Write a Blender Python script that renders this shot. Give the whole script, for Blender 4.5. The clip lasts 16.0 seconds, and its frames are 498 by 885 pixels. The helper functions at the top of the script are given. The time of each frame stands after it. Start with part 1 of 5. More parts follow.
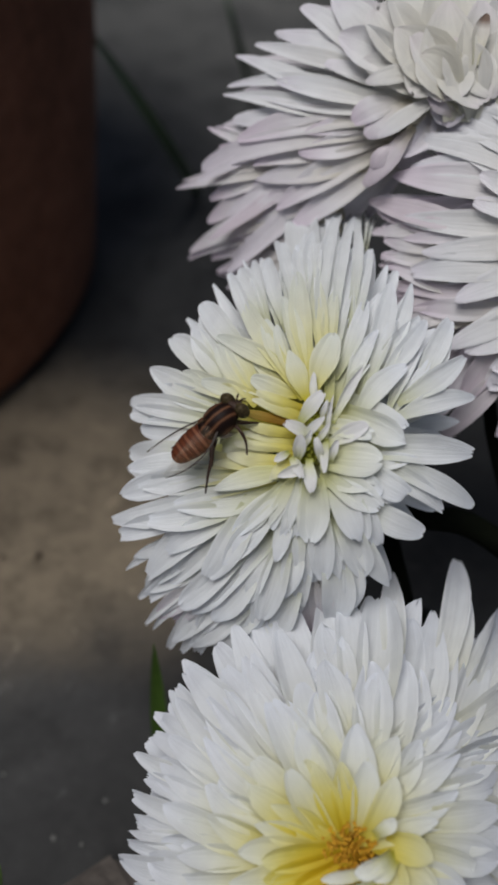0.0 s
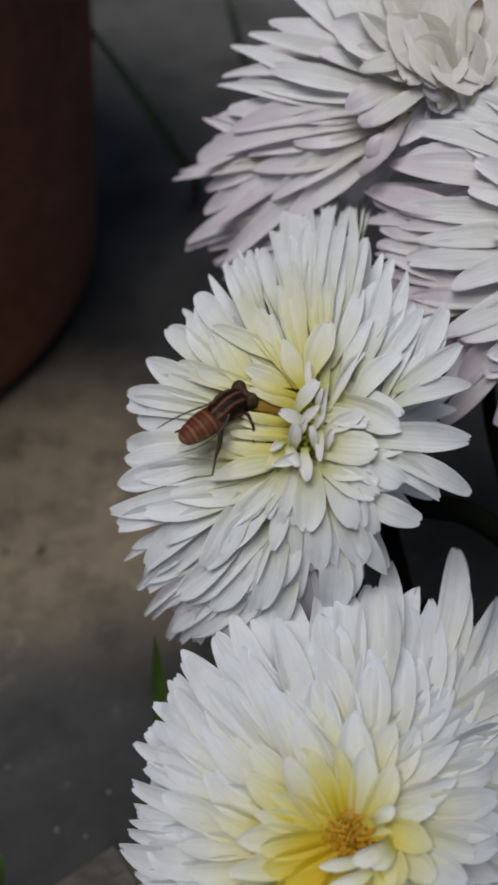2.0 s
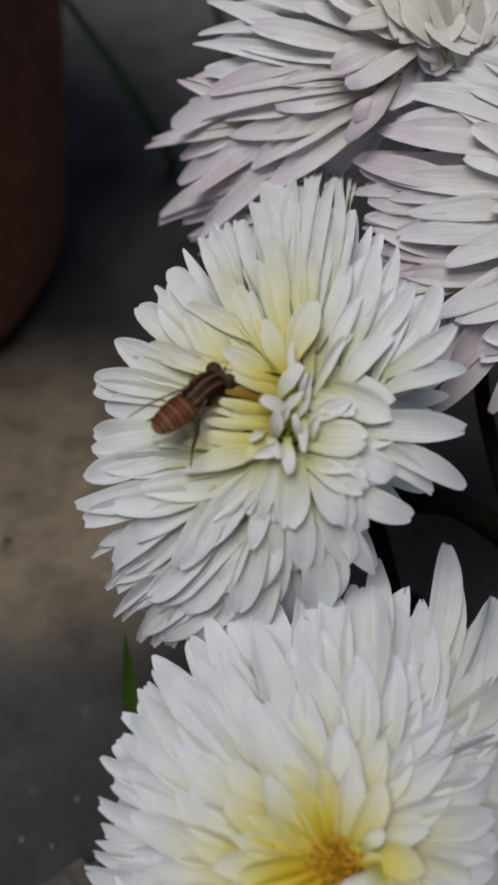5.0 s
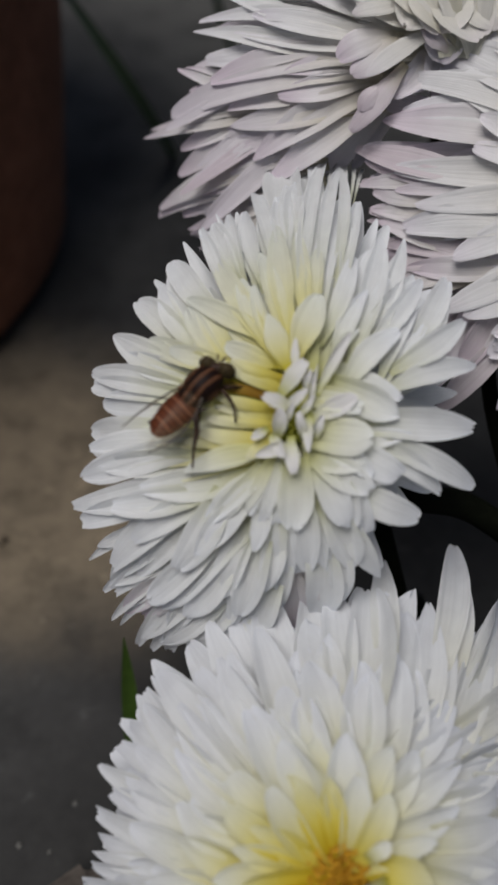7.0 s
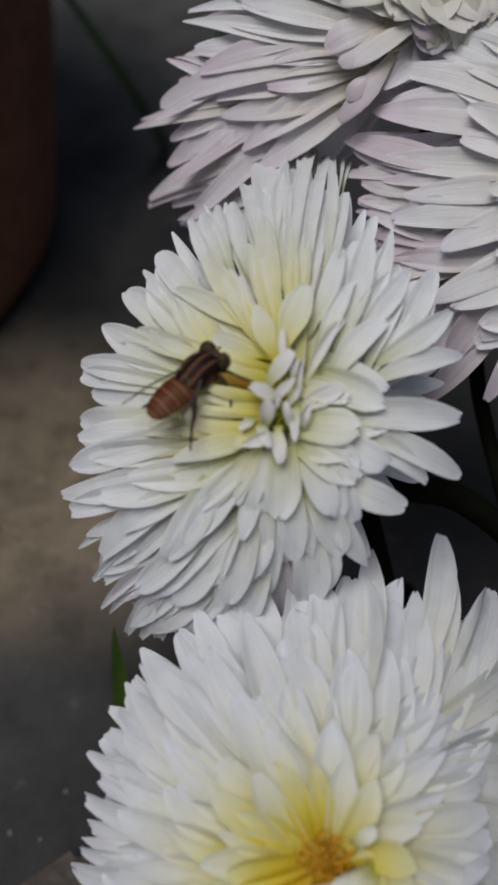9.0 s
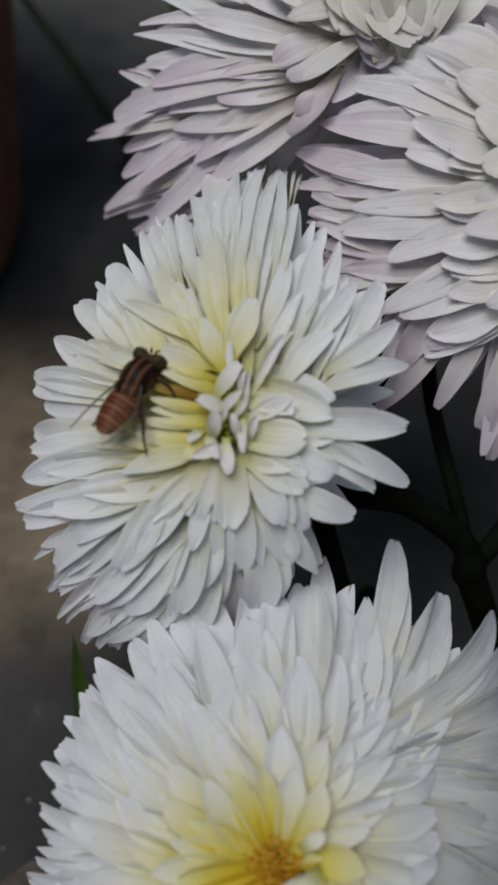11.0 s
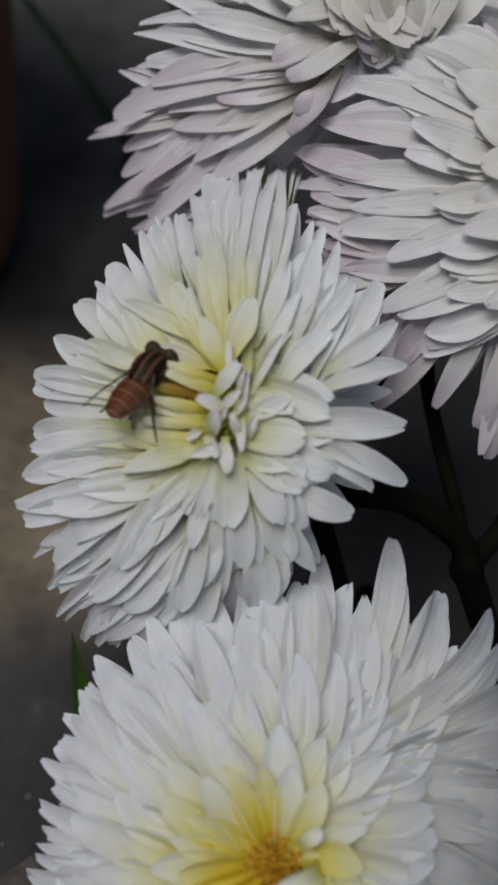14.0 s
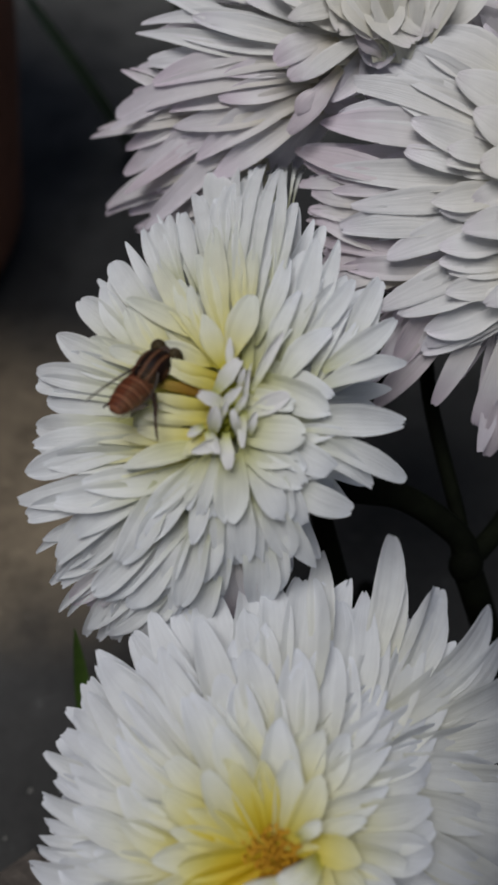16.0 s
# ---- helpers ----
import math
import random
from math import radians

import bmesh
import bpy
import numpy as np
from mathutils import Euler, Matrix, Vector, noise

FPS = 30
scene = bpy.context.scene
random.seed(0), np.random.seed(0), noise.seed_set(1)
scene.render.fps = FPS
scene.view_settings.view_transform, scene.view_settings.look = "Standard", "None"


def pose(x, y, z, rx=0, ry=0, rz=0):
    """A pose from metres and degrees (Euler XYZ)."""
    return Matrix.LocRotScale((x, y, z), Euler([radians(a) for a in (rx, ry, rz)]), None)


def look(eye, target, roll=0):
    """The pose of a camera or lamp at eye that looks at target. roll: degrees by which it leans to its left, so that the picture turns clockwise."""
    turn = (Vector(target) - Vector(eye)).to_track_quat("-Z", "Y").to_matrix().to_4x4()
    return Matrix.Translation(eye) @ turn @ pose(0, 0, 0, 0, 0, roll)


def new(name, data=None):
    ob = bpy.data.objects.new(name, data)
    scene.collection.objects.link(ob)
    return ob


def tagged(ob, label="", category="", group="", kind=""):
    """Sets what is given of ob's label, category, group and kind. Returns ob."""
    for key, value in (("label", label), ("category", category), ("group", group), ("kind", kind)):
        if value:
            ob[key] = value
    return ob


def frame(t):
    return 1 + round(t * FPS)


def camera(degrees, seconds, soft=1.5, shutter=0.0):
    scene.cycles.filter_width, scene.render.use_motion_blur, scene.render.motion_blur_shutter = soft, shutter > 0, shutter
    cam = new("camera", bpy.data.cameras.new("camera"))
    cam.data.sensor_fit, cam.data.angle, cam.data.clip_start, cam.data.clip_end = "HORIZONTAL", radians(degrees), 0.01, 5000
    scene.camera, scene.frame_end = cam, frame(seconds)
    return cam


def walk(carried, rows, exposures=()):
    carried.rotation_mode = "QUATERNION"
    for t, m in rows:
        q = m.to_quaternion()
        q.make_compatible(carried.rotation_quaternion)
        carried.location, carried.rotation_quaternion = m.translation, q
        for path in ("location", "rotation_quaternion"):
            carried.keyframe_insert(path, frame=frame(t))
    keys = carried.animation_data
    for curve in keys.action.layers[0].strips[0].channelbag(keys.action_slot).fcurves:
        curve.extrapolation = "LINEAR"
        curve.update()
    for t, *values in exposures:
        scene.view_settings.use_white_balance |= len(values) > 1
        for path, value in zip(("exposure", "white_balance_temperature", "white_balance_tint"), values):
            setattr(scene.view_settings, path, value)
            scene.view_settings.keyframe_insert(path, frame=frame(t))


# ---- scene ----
# ---- camera ----
cam = camera(30.0, 16.0, 3.25)
cam.data.dof.use_dof, cam.data.dof.focus_distance, cam.data.dof.aperture_fstop = True, 0.123, 24.0
PATH = [
    (0.0, -0.00000, -0.07425, 0.17145, 45.000, 0.000, 0.000),
    (0.5, 0.00006, -0.07471, 0.17253, 45.232, 0.346, 0.098),
    (1.0, 0.00037, -0.07486, 0.17194, 45.296, 0.400, 0.241),
    (1.5, 0.00017, -0.07475, 0.17155, 44.986, 0.441, 0.095),
    (2.0, 0.00153, -0.07476, 0.17091, 44.700, 0.742, -0.081),
    (2.5, 0.00178, -0.07462, 0.17127, 44.836, 1.055, -0.202),
    (3.0, 0.00240, -0.07444, 0.17057, 44.411, 1.109, -0.396),
    (3.5, 0.00308, -0.07395, 0.17113, 44.341, 0.692, -0.949),
    (6.0, 0.00052, -0.06430, 0.16050, 43.213, -0.537, -0.741),
    (6.5, 0.00081, -0.06441, 0.16047, 43.183, -0.280, -0.605),
    (7.0, 0.00118, -0.06474, 0.16202, 43.461, -0.405, -0.957),
    (7.5, 0.00114, -0.06524, 0.16150, 43.153, -0.315, -0.720),
    (8.0, 0.00139, -0.06525, 0.16166, 43.196, -0.110, -0.540),
    (8.5, 0.00176, -0.06554, 0.16257, 43.135, -0.260, -0.711),
    (9.0, 0.00194, -0.06526, 0.16236, 42.897, -0.678, -1.183),
    (9.5, 0.00183, -0.06551, 0.16148, 42.789, -0.658, -1.049),
    (10.0, 0.00302, -0.06573, 0.16226, 42.990, -0.986, -1.753),
    (12.5, 0.00607, -0.06479, 0.16553, 42.819, -1.335, -2.761),
    (13.0, 0.00573, -0.06560, 0.16486, 42.769, -1.331, -2.753),
    (13.5, 0.00632, -0.06517, 0.16512, 42.640, -1.178, -2.733),
    (14.0, 0.00518, -0.06553, 0.16477, 42.750, -1.399, -2.542),
    (14.5, 0.00494, -0.06606, 0.16501, 42.688, -1.139, -2.448),
    (15.0, 0.00520, -0.06629, 0.16584, 42.765, -1.057, -2.447),
    (15.5, 0.00512, -0.06640, 0.16606, 42.666, -1.072, -2.371),
    (16.0, 0.00526, -0.06642, 0.16544, 42.642, -1.366, -2.412),
]
walk(cam, [(t, pose(*p)) for t, *p in PATH], ((0.0, -0.33, 6320, 10), (3.0, -0.39, 6360, 10), (7.0, -0.41, 6500, 11), (8.5, -0.45, 6440, 11), (10.0, -0.45, 6350, 11), (12.5, -0.57, 6340, 10), (16.0, -0.56, 6340, 10)))

# ---- daylight: a bright overcast sky ----
world = bpy.data.worlds.new("overcast")
world.use_nodes = True
wn = world.node_tree.nodes
sky = wn.new("ShaderNodeTexSky")
sky.sky_type, sky.sun_disc = "NISHITA", False
sky.sun_elevation, sky.sun_rotation = radians(65), radians(210)
sky.air_density, sky.dust_density = 1.0, 4.0
world.node_tree.links.new(sky.outputs[0], wn["Background"].inputs[0])
wn["Background"].inputs[1].default_value = 0.043
scene.world = world
sun_data = bpy.data.lights.new("sun", "SUN")
sun_data.energy, sun_data.angle, sun_data.color = 2.85, radians(36), (1.0, 0.97, 0.93)
sun = new("sun", sun_data)
sun.matrix_world = look((-0.24, -0.31, 1.15), (0, 0, 0))


# ---- materials ----
def material(name, rough=0.6, spec=0.3):
    """An empty principled material: the material, its nodes, a linking function and the shader."""
    m = bpy.data.materials.new(name)
    m.use_nodes = True
    n, l = m.node_tree.nodes, m.node_tree.links
    b = n["Principled BSDF"]
    b.inputs["Roughness"].default_value = rough
    b.inputs["Specular IOR Level"].default_value = spec
    return m, n, l.new, b


def ramp(n, stops):
    r = n.new("ShaderNodeValToRGB")
    el = r.color_ramp.elements
    while len(el) < len(stops):
        el.new(0.5)
    for e, (p, c) in zip(el, stops):
        e.position, e.color = p, (*c, 1)
    return r


def mix(n, link, a, b, fac, blend="MIX"):
    m = n.new("ShaderNodeMix")
    m.data_type, m.blend_type = "RGBA", blend
    for slot, v in ((m.inputs[0], fac), (m.inputs[6], a), (m.inputs[7], b)):
        if hasattr(v, "is_linked"):
            link(v, slot)
        else:
            slot.default_value = v if isinstance(v, float) else (*v, 1)
    return m.outputs[2]


def noise_tex(n, link, vector, scale, detail=4.0, rough=0.55, distort=0.0):
    t = n.new("ShaderNodeTexNoise")
    t.inputs["Scale"].default_value, t.inputs["Detail"].default_value = scale, detail
    t.inputs["Roughness"].default_value, t.inputs["Distortion"].default_value = rough, distort
    if vector:
        link(vector, t.inputs["Vector"])
    return t.outputs["Fac"]


def bump(n, link, height, shader, strength, distance):
    b = n.new("ShaderNodeBump")
    b.inputs["Strength"].default_value, b.inputs["Distance"].default_value = strength, distance
    link(height, b.inputs["Height"])
    link(b.outputs[0], shader.inputs["Normal"])


def petal_material(name, stops, thin=0.22, streak=(0.955, 0.957, 0.96), flush=None):
    """A soft ray floret: colour from its foot to its tip, fine veins along it, a little light coming through.
    flush: (x, y, radius, tints): the pigment that spreads over the florets from a point of the flower."""
    m, n, link, b = material(name, 0.55, 0.22)
    uv = n.new("ShaderNodeUVMap")
    sep = n.new("ShaderNodeSeparateXYZ")
    link(uv.outputs[0], sep.inputs[0])
    info = n.new("ShaderNodeObjectInfo")
    wob = n.new("ShaderNodeMath")
    wob.operation = "MULTIPLY_ADD"
    wob.inputs[1].default_value, wob.inputs[2].default_value = 0.16, -0.08
    link(info.outputs["Random"], wob.inputs[0])
    shift = n.new("ShaderNodeMath")
    link(sep.outputs[1], shift.inputs[0]), link(wob.outputs[0], shift.inputs[1])
    r = ramp(n, stops)
    link(shift.outputs[0], r.inputs[0])
    mp = n.new("ShaderNodeMapping")
    mp.inputs["Scale"].default_value = (5.0, 0.45, 1.0)
    link(uv.outputs[0], mp.inputs[0])
    add = n.new("ShaderNodeVectorMath")
    link(mp.outputs[0], add.inputs[0]), link(info.outputs["Random"], add.inputs[1])
    veins = noise_tex(n, link, add.outputs[0], 2.2, 3.0, 0.6)
    vr = ramp(n, [(0.38, streak), (0.62, (1, 1, 1))])
    link(veins, vr.inputs[0])
    geo = n.new("ShaderNodeTexCoord")
    blot = noise_tex(n, link, geo.outputs["Object"], 260.0, 3.0)
    br = ramp(n, [(0.35, (0.96, 0.958, 0.96)), (0.6, (1.02, 1.02, 1.02))])
    link(blot, br.inputs[0])
    col = mix(n, link, mix(n, link, r.outputs[0], vr.outputs[0], 1.0, "MULTIPLY"), br.outputs[0], 1.0, "MULTIPLY")
    if flush:
        x, y, radius, tints = flush
        mv = n.new("ShaderNodeMapping")
        mv.inputs["Location"].default_value = (-x / radius, -y / radius, 0)
        mv.inputs["Scale"].default_value = (1 / radius, 1 / radius, 0)
        link(geo.outputs["Object"], mv.inputs[0])
        dist = n.new("ShaderNodeVectorMath")
        dist.operation = "LENGTH"
        link(mv.outputs[0], dist.inputs[0])
        vary = n.new("ShaderNodeMath")
        vary.operation = "MULTIPLY_ADD"
        vary.inputs[1].default_value = 1.4
        link(wob.outputs[0], vary.inputs[0]), link(dist.outputs["Value"], vary.inputs[2])
        fr = ramp(n, tints)
        fr.color_ramp.interpolation = "B_SPLINE"
        link(vary.outputs[0], fr.inputs[0])
        col = mix(n, link, col, fr.outputs[0], 1.0, "MULTIPLY")
    link(col, b.inputs["Base Color"])
    bump(n, link, veins, b, 0.35, 0.0005)
    tr = n.new("ShaderNodeBsdfTranslucent")
    link(col, tr.inputs[0])
    ms = n.new("ShaderNodeMixShader")
    ms.inputs[0].default_value = thin
    link(b.outputs[0], ms.inputs[1]), link(tr.outputs[0], ms.inputs[2])
    link(ms.outputs[0], n["Material Output"].inputs[0])
    return m


petal_cream = petal_material("petal_cream", [(0.0, (0.52, 0.48, 0.05)), (0.3, (0.69, 0.69, 0.42)), (0.65, (0.75, 0.76, 0.66)), (1.0, (0.78, 0.80, 0.76))])
petal_amber = petal_material("petal_amber", [(0.0, (0.20, 0.09, 0.006)), (0.5, (0.27, 0.15, 0.012)), (1.0, (0.42, 0.32, 0.07))])
petal_faded = petal_material("petal_faded", [(0.0, (0.46, 0.43, 0.30)), (0.3, (0.67, 0.65, 0.605)), (0.65, (0.725, 0.71, 0.735)), (1.0, (0.715, 0.68, 0.75))], 0.24, (0.97, 0.955, 0.97))
petal_pink = petal_material("petal_pink", [(0.0, (0.50, 0.46, 0.32)), (0.4, (0.69, 0.65, 0.675)), (1.0, (0.65, 0.585, 0.645))], 0.24, (0.955, 0.925, 0.95))
# the darker foot holds some shade of overlapping petals besides its own colour
petal_lilac = petal_material("petal_lilac", [(0.0, (0.46, 0.43, 0.31)), (0.35, (0.66, 0.64, 0.61)), (0.68, (0.755, 0.74, 0.765)), (1.0, (0.71, 0.635, 0.72))], 0.24, (0.975, 0.965, 0.975))
petal_khaki = petal_material("petal_khaki", [(0.0, (0.60, 0.53, 0.05)), (0.3, (0.72, 0.69, 0.33)), (0.65, (0.75, 0.755, 0.60)), (1.0, (0.74, 0.77, 0.71))])
petal_finger = petal_material("petal_finger", [(0.0, (0.46, 0.36, 0.015)), (0.35, (0.69, 0.62, 0.15)), (0.7, (0.77, 0.75, 0.42)), (1.0, (0.79, 0.785, 0.60))])
# greenish pigment at the foot, darkened further to stand for shade between petals
petal_mid = petal_material("petal_mid", [(0.0, (0.55, 0.565, 0.36)), (0.28, (0.69, 0.71, 0.645)), (0.55, (0.80, 0.82, 0.825)), (0.8, (0.825, 0.85, 0.87)), (1.0, (0.825, 0.855, 0.90))], flush=(-0.0040, 0.0027, 0.0172, [(0.0, (0.84, 0.72, 0.07)), (0.22, (0.91, 0.84, 0.22)), (0.40, (0.955, 0.935, 0.57)), (0.58, (0.985, 0.98, 0.86)), (0.92, (1, 1, 1))]))
# shade is mixed into the foot here too, and bowl shading into the flush
petal_low = petal_material("petal_low", [(0.0, (0.60, 0.60, 0.46)), (0.32, (0.69, 0.70, 0.66)), (0.6, (0.735, 0.755, 0.775)), (1.0, (0.745, 0.775, 0.845))], flush=(-0.0012, -0.0012, 0.0196, [(0.0, (0.84, 0.54, 0.010)), (0.22, (0.90, 0.71, 0.040)), (0.36, (0.92, 0.82, 0.23)), (0.54, (0.95, 0.92, 0.65)), (0.74, (0.975, 0.97, 0.88)), (1.0, (1, 1, 1))]))
petal_top = petal_material("petal_top", [(0.0, (0.70, 0.71, 0.62)), (0.35, (0.755, 0.765, 0.765)), (0.8, (0.80, 0.815, 0.845)), (1.0, (0.785, 0.77, 0.835))], flush=(0.0, 0.0, 0.032, [(0.0, (0.88, 0.84, 0.72)), (0.3, (0.94, 0.915, 0.86)), (0.6, (0.98, 0.965, 0.95)), (0.95, (1, 1, 1))]))
petal_heart = petal_material("petal_heart", [(0.0, (0.50, 0.52, 0.12)), (0.3, (0.72, 0.73, 0.58)), (0.6, (0.78, 0.78, 0.765)), (1.0, (0.79, 0.785, 0.80))])
petal_brown = petal_material("petal_brown", [(0.0, (0.66, 0.64, 0.5)), (0.6, (0.70, 0.67, 0.62)), (0.78, (0.20, 0.14, 0.11)), (1.0, (0.16, 0.11, 0.09))], 0.15)


def plain(name, lo, hi, scale, rough=0.6, spec=0.3, depth=0.0003, strength=0.4):
    """A surface of two tones, mottled at two scales, with a fine relief."""
    m, n, link, b = material(name, rough, spec)
    tc = n.new("ShaderNodeTexCoord")
    a = noise_tex(n, link, tc.outputs["Object"], scale, 6.0, 0.6)
    c = noise_tex(n, link, tc.outputs["Object"], scale * 7.3, 4.0)
    r = ramp(n, [(0.3, lo), (0.7, hi)])
    link(a, r.inputs[0])
    r2 = ramp(n, [(0.3, (0.75, 0.75, 0.75)), (0.65, (1, 1, 1))])
    link(c, r2.inputs[0])
    link(mix(n, link, r.outputs[0], r2.outputs[0], 1.0, "MULTIPLY"), b.inputs["Base Color"])
    bump(n, link, c, b, strength, depth)
    return m


pale_stone = plain("pale_stone", (0.10, 0.10, 0.095), (0.17, 0.17, 0.16), 300, 0.8)
dark_crumb = plain("dark_crumb", (0.03, 0.022, 0.015), (0.06, 0.045, 0.03), 300, 0.9)
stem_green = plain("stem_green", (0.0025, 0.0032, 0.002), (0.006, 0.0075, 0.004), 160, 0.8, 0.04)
grass_green = plain("grass_green", (0.04, 0.085, 0.012), (0.07, 0.13, 0.02), 220, 0.45)
dull_green = plain("dull_green", (0.10, 0.17, 0.095), (0.16, 0.25, 0.14), 90, 0.6)
terracotta = plain("terracotta", (0.22, 0.100, 0.062), (0.36, 0.155, 0.095), 24, 0.85, 0.15, 0.0006)
soil = plain("soil", (0.02, 0.015, 0.01), (0.05, 0.036, 0.025), 60, 0.95, 0.1, 0.004, 0.9)
paver = plain("paver", (0.18, 0.155, 0.135), (0.31, 0.27, 0.235), 45, 0.85, 0.2, 0.0008)
floret = plain("floret", (0.42, 0.19, 0.006), (0.68, 0.37, 0.015), 900, 0.6)
young_floret = plain("young_floret", (0.30, 0.32, 0.02), (0.50, 0.50, 0.06), 900, 0.6)
calyx_green = plain("calyx_green", (0.03, 0.05, 0.02), (0.06, 0.09, 0.03), 200, 0.6)


def ground_material():
    """Old grey concrete, dark in places, shade of pot and plant in its colour, with a drift of tan dust and sand on it.
    """
    m, n, link, b = material("old_concrete", 0.8, 0.3)
    tc = n.new("ShaderNodeTexCoord")
    pos = tc.outputs["Object"]
    big = noise_tex(n, link, pos, 11.0, 5.0, 0.6, 0.4)
    mid = noise_tex(n, link, pos, 60.0, 6.0, 0.65)
    fine = noise_tex(n, link, pos, 420.0, 4.0, 0.6)
    grey = ramp(n, [(0.33, (0.022, 0.0222, 0.0225)), (0.5, (0.040, 0.0402, 0.0402)), (0.68, (0.088, 0.087, 0.083))])
    # paler far off, darker nearer: shade of pot and plant put into the tone
    dp = n.new("ShaderNodeMapping")
    dp.inputs["Location"].default_value = (0.06, -0.36, 0)
    link(pos, dp.inputs[0])
    dd = n.new("ShaderNodeVectorMath")
    dd.operation = "LENGTH"
    link(dp.outputs[0], dd.inputs[0])
    shade_level = n.new("ShaderNodeMapRange")
    shade_level.interpolation_type = "SMOOTHSTEP"
    for slot, value in (("From Min", 0.32), ("From Max", 0.05), ("To Min", -0.08), ("To Max", 0.17)):
        shade_level.inputs[slot].default_value = value
    link(dd.outputs["Value"], shade_level.inputs["Value"])
    level = n.new("ShaderNodeMath")
    link(big, level.inputs[0]), link(shade_level.outputs[0], level.inputs[1])
    link(level.outputs[0], grey.inputs[0])
    sand = ramp(n, [(0.3, (0.13, 0.106, 0.075)), (0.7, (0.225, 0.185, 0.132))])
    link(mid, sand.inputs[0])
    # the drift of sand lies in front of the pot
    mp = n.new("ShaderNodeMapping")
    mp.inputs["Location"].default_value = (0.105, -0.083, 0)
    mp.inputs["Rotation"].default_value = (0, 0, radians(-6))
    link(pos, mp.inputs[0])
    sc = n.new("ShaderNodeVectorMath")
    sc.operation = "MULTIPLY"
    sc.inputs[1].default_value = (8.0, 17.0, 1.0)
    link(mp.outputs[0], sc.inputs[0])
    ln = n.new("ShaderNodeVectorMath")
    ln.operation = "LENGTH"
    link(sc.outputs[0], ln.inputs[0])
    w = n.new("ShaderNodeMath")
    w.operation = "MULTIPLY_ADD"
    w.inputs[1].default_value = 0.9
    link(big, w.inputs[0]), link(ln.outputs["Value"], w.inputs[2])
    rg = n.new("ShaderNodeMapRange")
    rg.interpolation_type = "SMOOTHSTEP"
    rg.inputs["From Min"].default_value, rg.inputs["From Max"].default_value = 1.65, 1.05
    link(w.outputs[0], rg.inputs["Value"])
    col = mix(n, link, grey.outputs[0], sand.outputs[0], rg.outputs[0])
    speck = ramp(n, [(0.30, (0.6, 0.6, 0.6)), (0.5, (1, 1, 1)), (0.68, (1.0, 1.0, 1.0)), (0.76, (1.7, 1.7, 1.7))])
    link(mid, speck.inputs[0])
    col = mix(n, link, col, speck.outputs[0], 1.0, "MULTIPLY")
    # where the plant stands: shade under the flowers as a faint darkening in the colour
    dm = n.new("ShaderNodeMapping")
    dm.inputs["Location"].default_value = (-1.35, -1.5, 0)
    dm.inputs["Scale"].default_value = (19.0, 19.0, 1.0)
    link(pos, dm.inputs[0])
    dl = n.new("ShaderNodeVectorMath")
    dl.operation = "LENGTH"
    link(dm.outputs[0], dl.inputs[0])
    dw = n.new("ShaderNodeMath")
    dw.operation = "MULTIPLY_ADD"
    dw.inputs[1].default_value = 0.8
    link(mid, dw.inputs[0]), link(dl.outputs["Value"], dw.inputs[2])
    shade_tint = ramp(n, [(0.5, (0.95, 0.95, 0.92)), (1.0, (1, 1, 1))])
    half = n.new("ShaderNodeMath")
    half.operation = "MULTIPLY"
    half.inputs[1].default_value = 0.55
    link(dw.outputs[0], half.inputs[0]), link(half.outputs[0], shade_tint.inputs[0])
    col = mix(n, link, col, shade_tint.outputs[0], 1.0, "MULTIPLY")
    chips = ramp(n, [(0.0, (0.82, 0.82, 0.82)), (0.45, (1, 1, 1)), (0.63, (1, 1, 1)), (0.70, (1.6, 1.6, 1.6))])
    link(noise_tex(n, link, pos, 170.0, 3.0, 0.6, 0.5), chips.inputs[0])
    col = mix(n, link, col, chips.outputs[0], 0.8, "MULTIPLY")
    grain = ramp(n, [(0.3, (0.8, 0.8, 0.8)), (0.7, (1.15, 1.15, 1.15))])
    link(fine, grain.inputs[0])
    link(mix(n, link, col, grain.outputs[0], 0.6, "MULTIPLY"), b.inputs["Base Color"])
    bump(n, link, mid, b, 0.5, 0.0015)
    return m


# ---- building blocks ----
def part(name, bm, mat, parent=None, label="", smooth=True):
    """Links a bmesh as one mesh object, under a thing or a part where one is given."""
    me = bpy.data.meshes.new(name)
    bm.to_mesh(me)
    bm.free()
    me.materials.append(mat)
    if smooth:
        me.polygons.foreach_set("use_smooth", [True] * len(me.polygons))
    ob = new(name, me)
    ob.parent = parent
    return tagged(ob, label)


def thing(name, m, label, category, group="", kind=""):
    """An Empty at the foot of a thing that carries its parts."""
    ob = new(name)
    ob.empty_display_size = 0.01
    ob.matrix_world = m
    return tagged(ob, label, category, group, kind)


def lathe(bm, profile, turns=32, axis="Z"):
    """Turns a profile of (radius, height) about the axis."""
    rings = []
    for r, h in profile:
        ring = []
        for k in range(turns):
            a = 2 * math.pi * k / turns
            c, s = r * math.cos(a), r * math.sin(a)
            ring.append(bm.verts.new((c, s, h) if axis == "Z" else (h, c, s)))
        rings.append(ring)
    for lo, hi in zip(rings, rings[1:]):
        for k in range(turns):
            bm.faces.new((lo[k], lo[(k + 1) % turns], hi[(k + 1) % turns], hi[k]))
    bm.faces.new(list(reversed(rings[0])))
    bm.faces.new(rings[-1])
    return rings


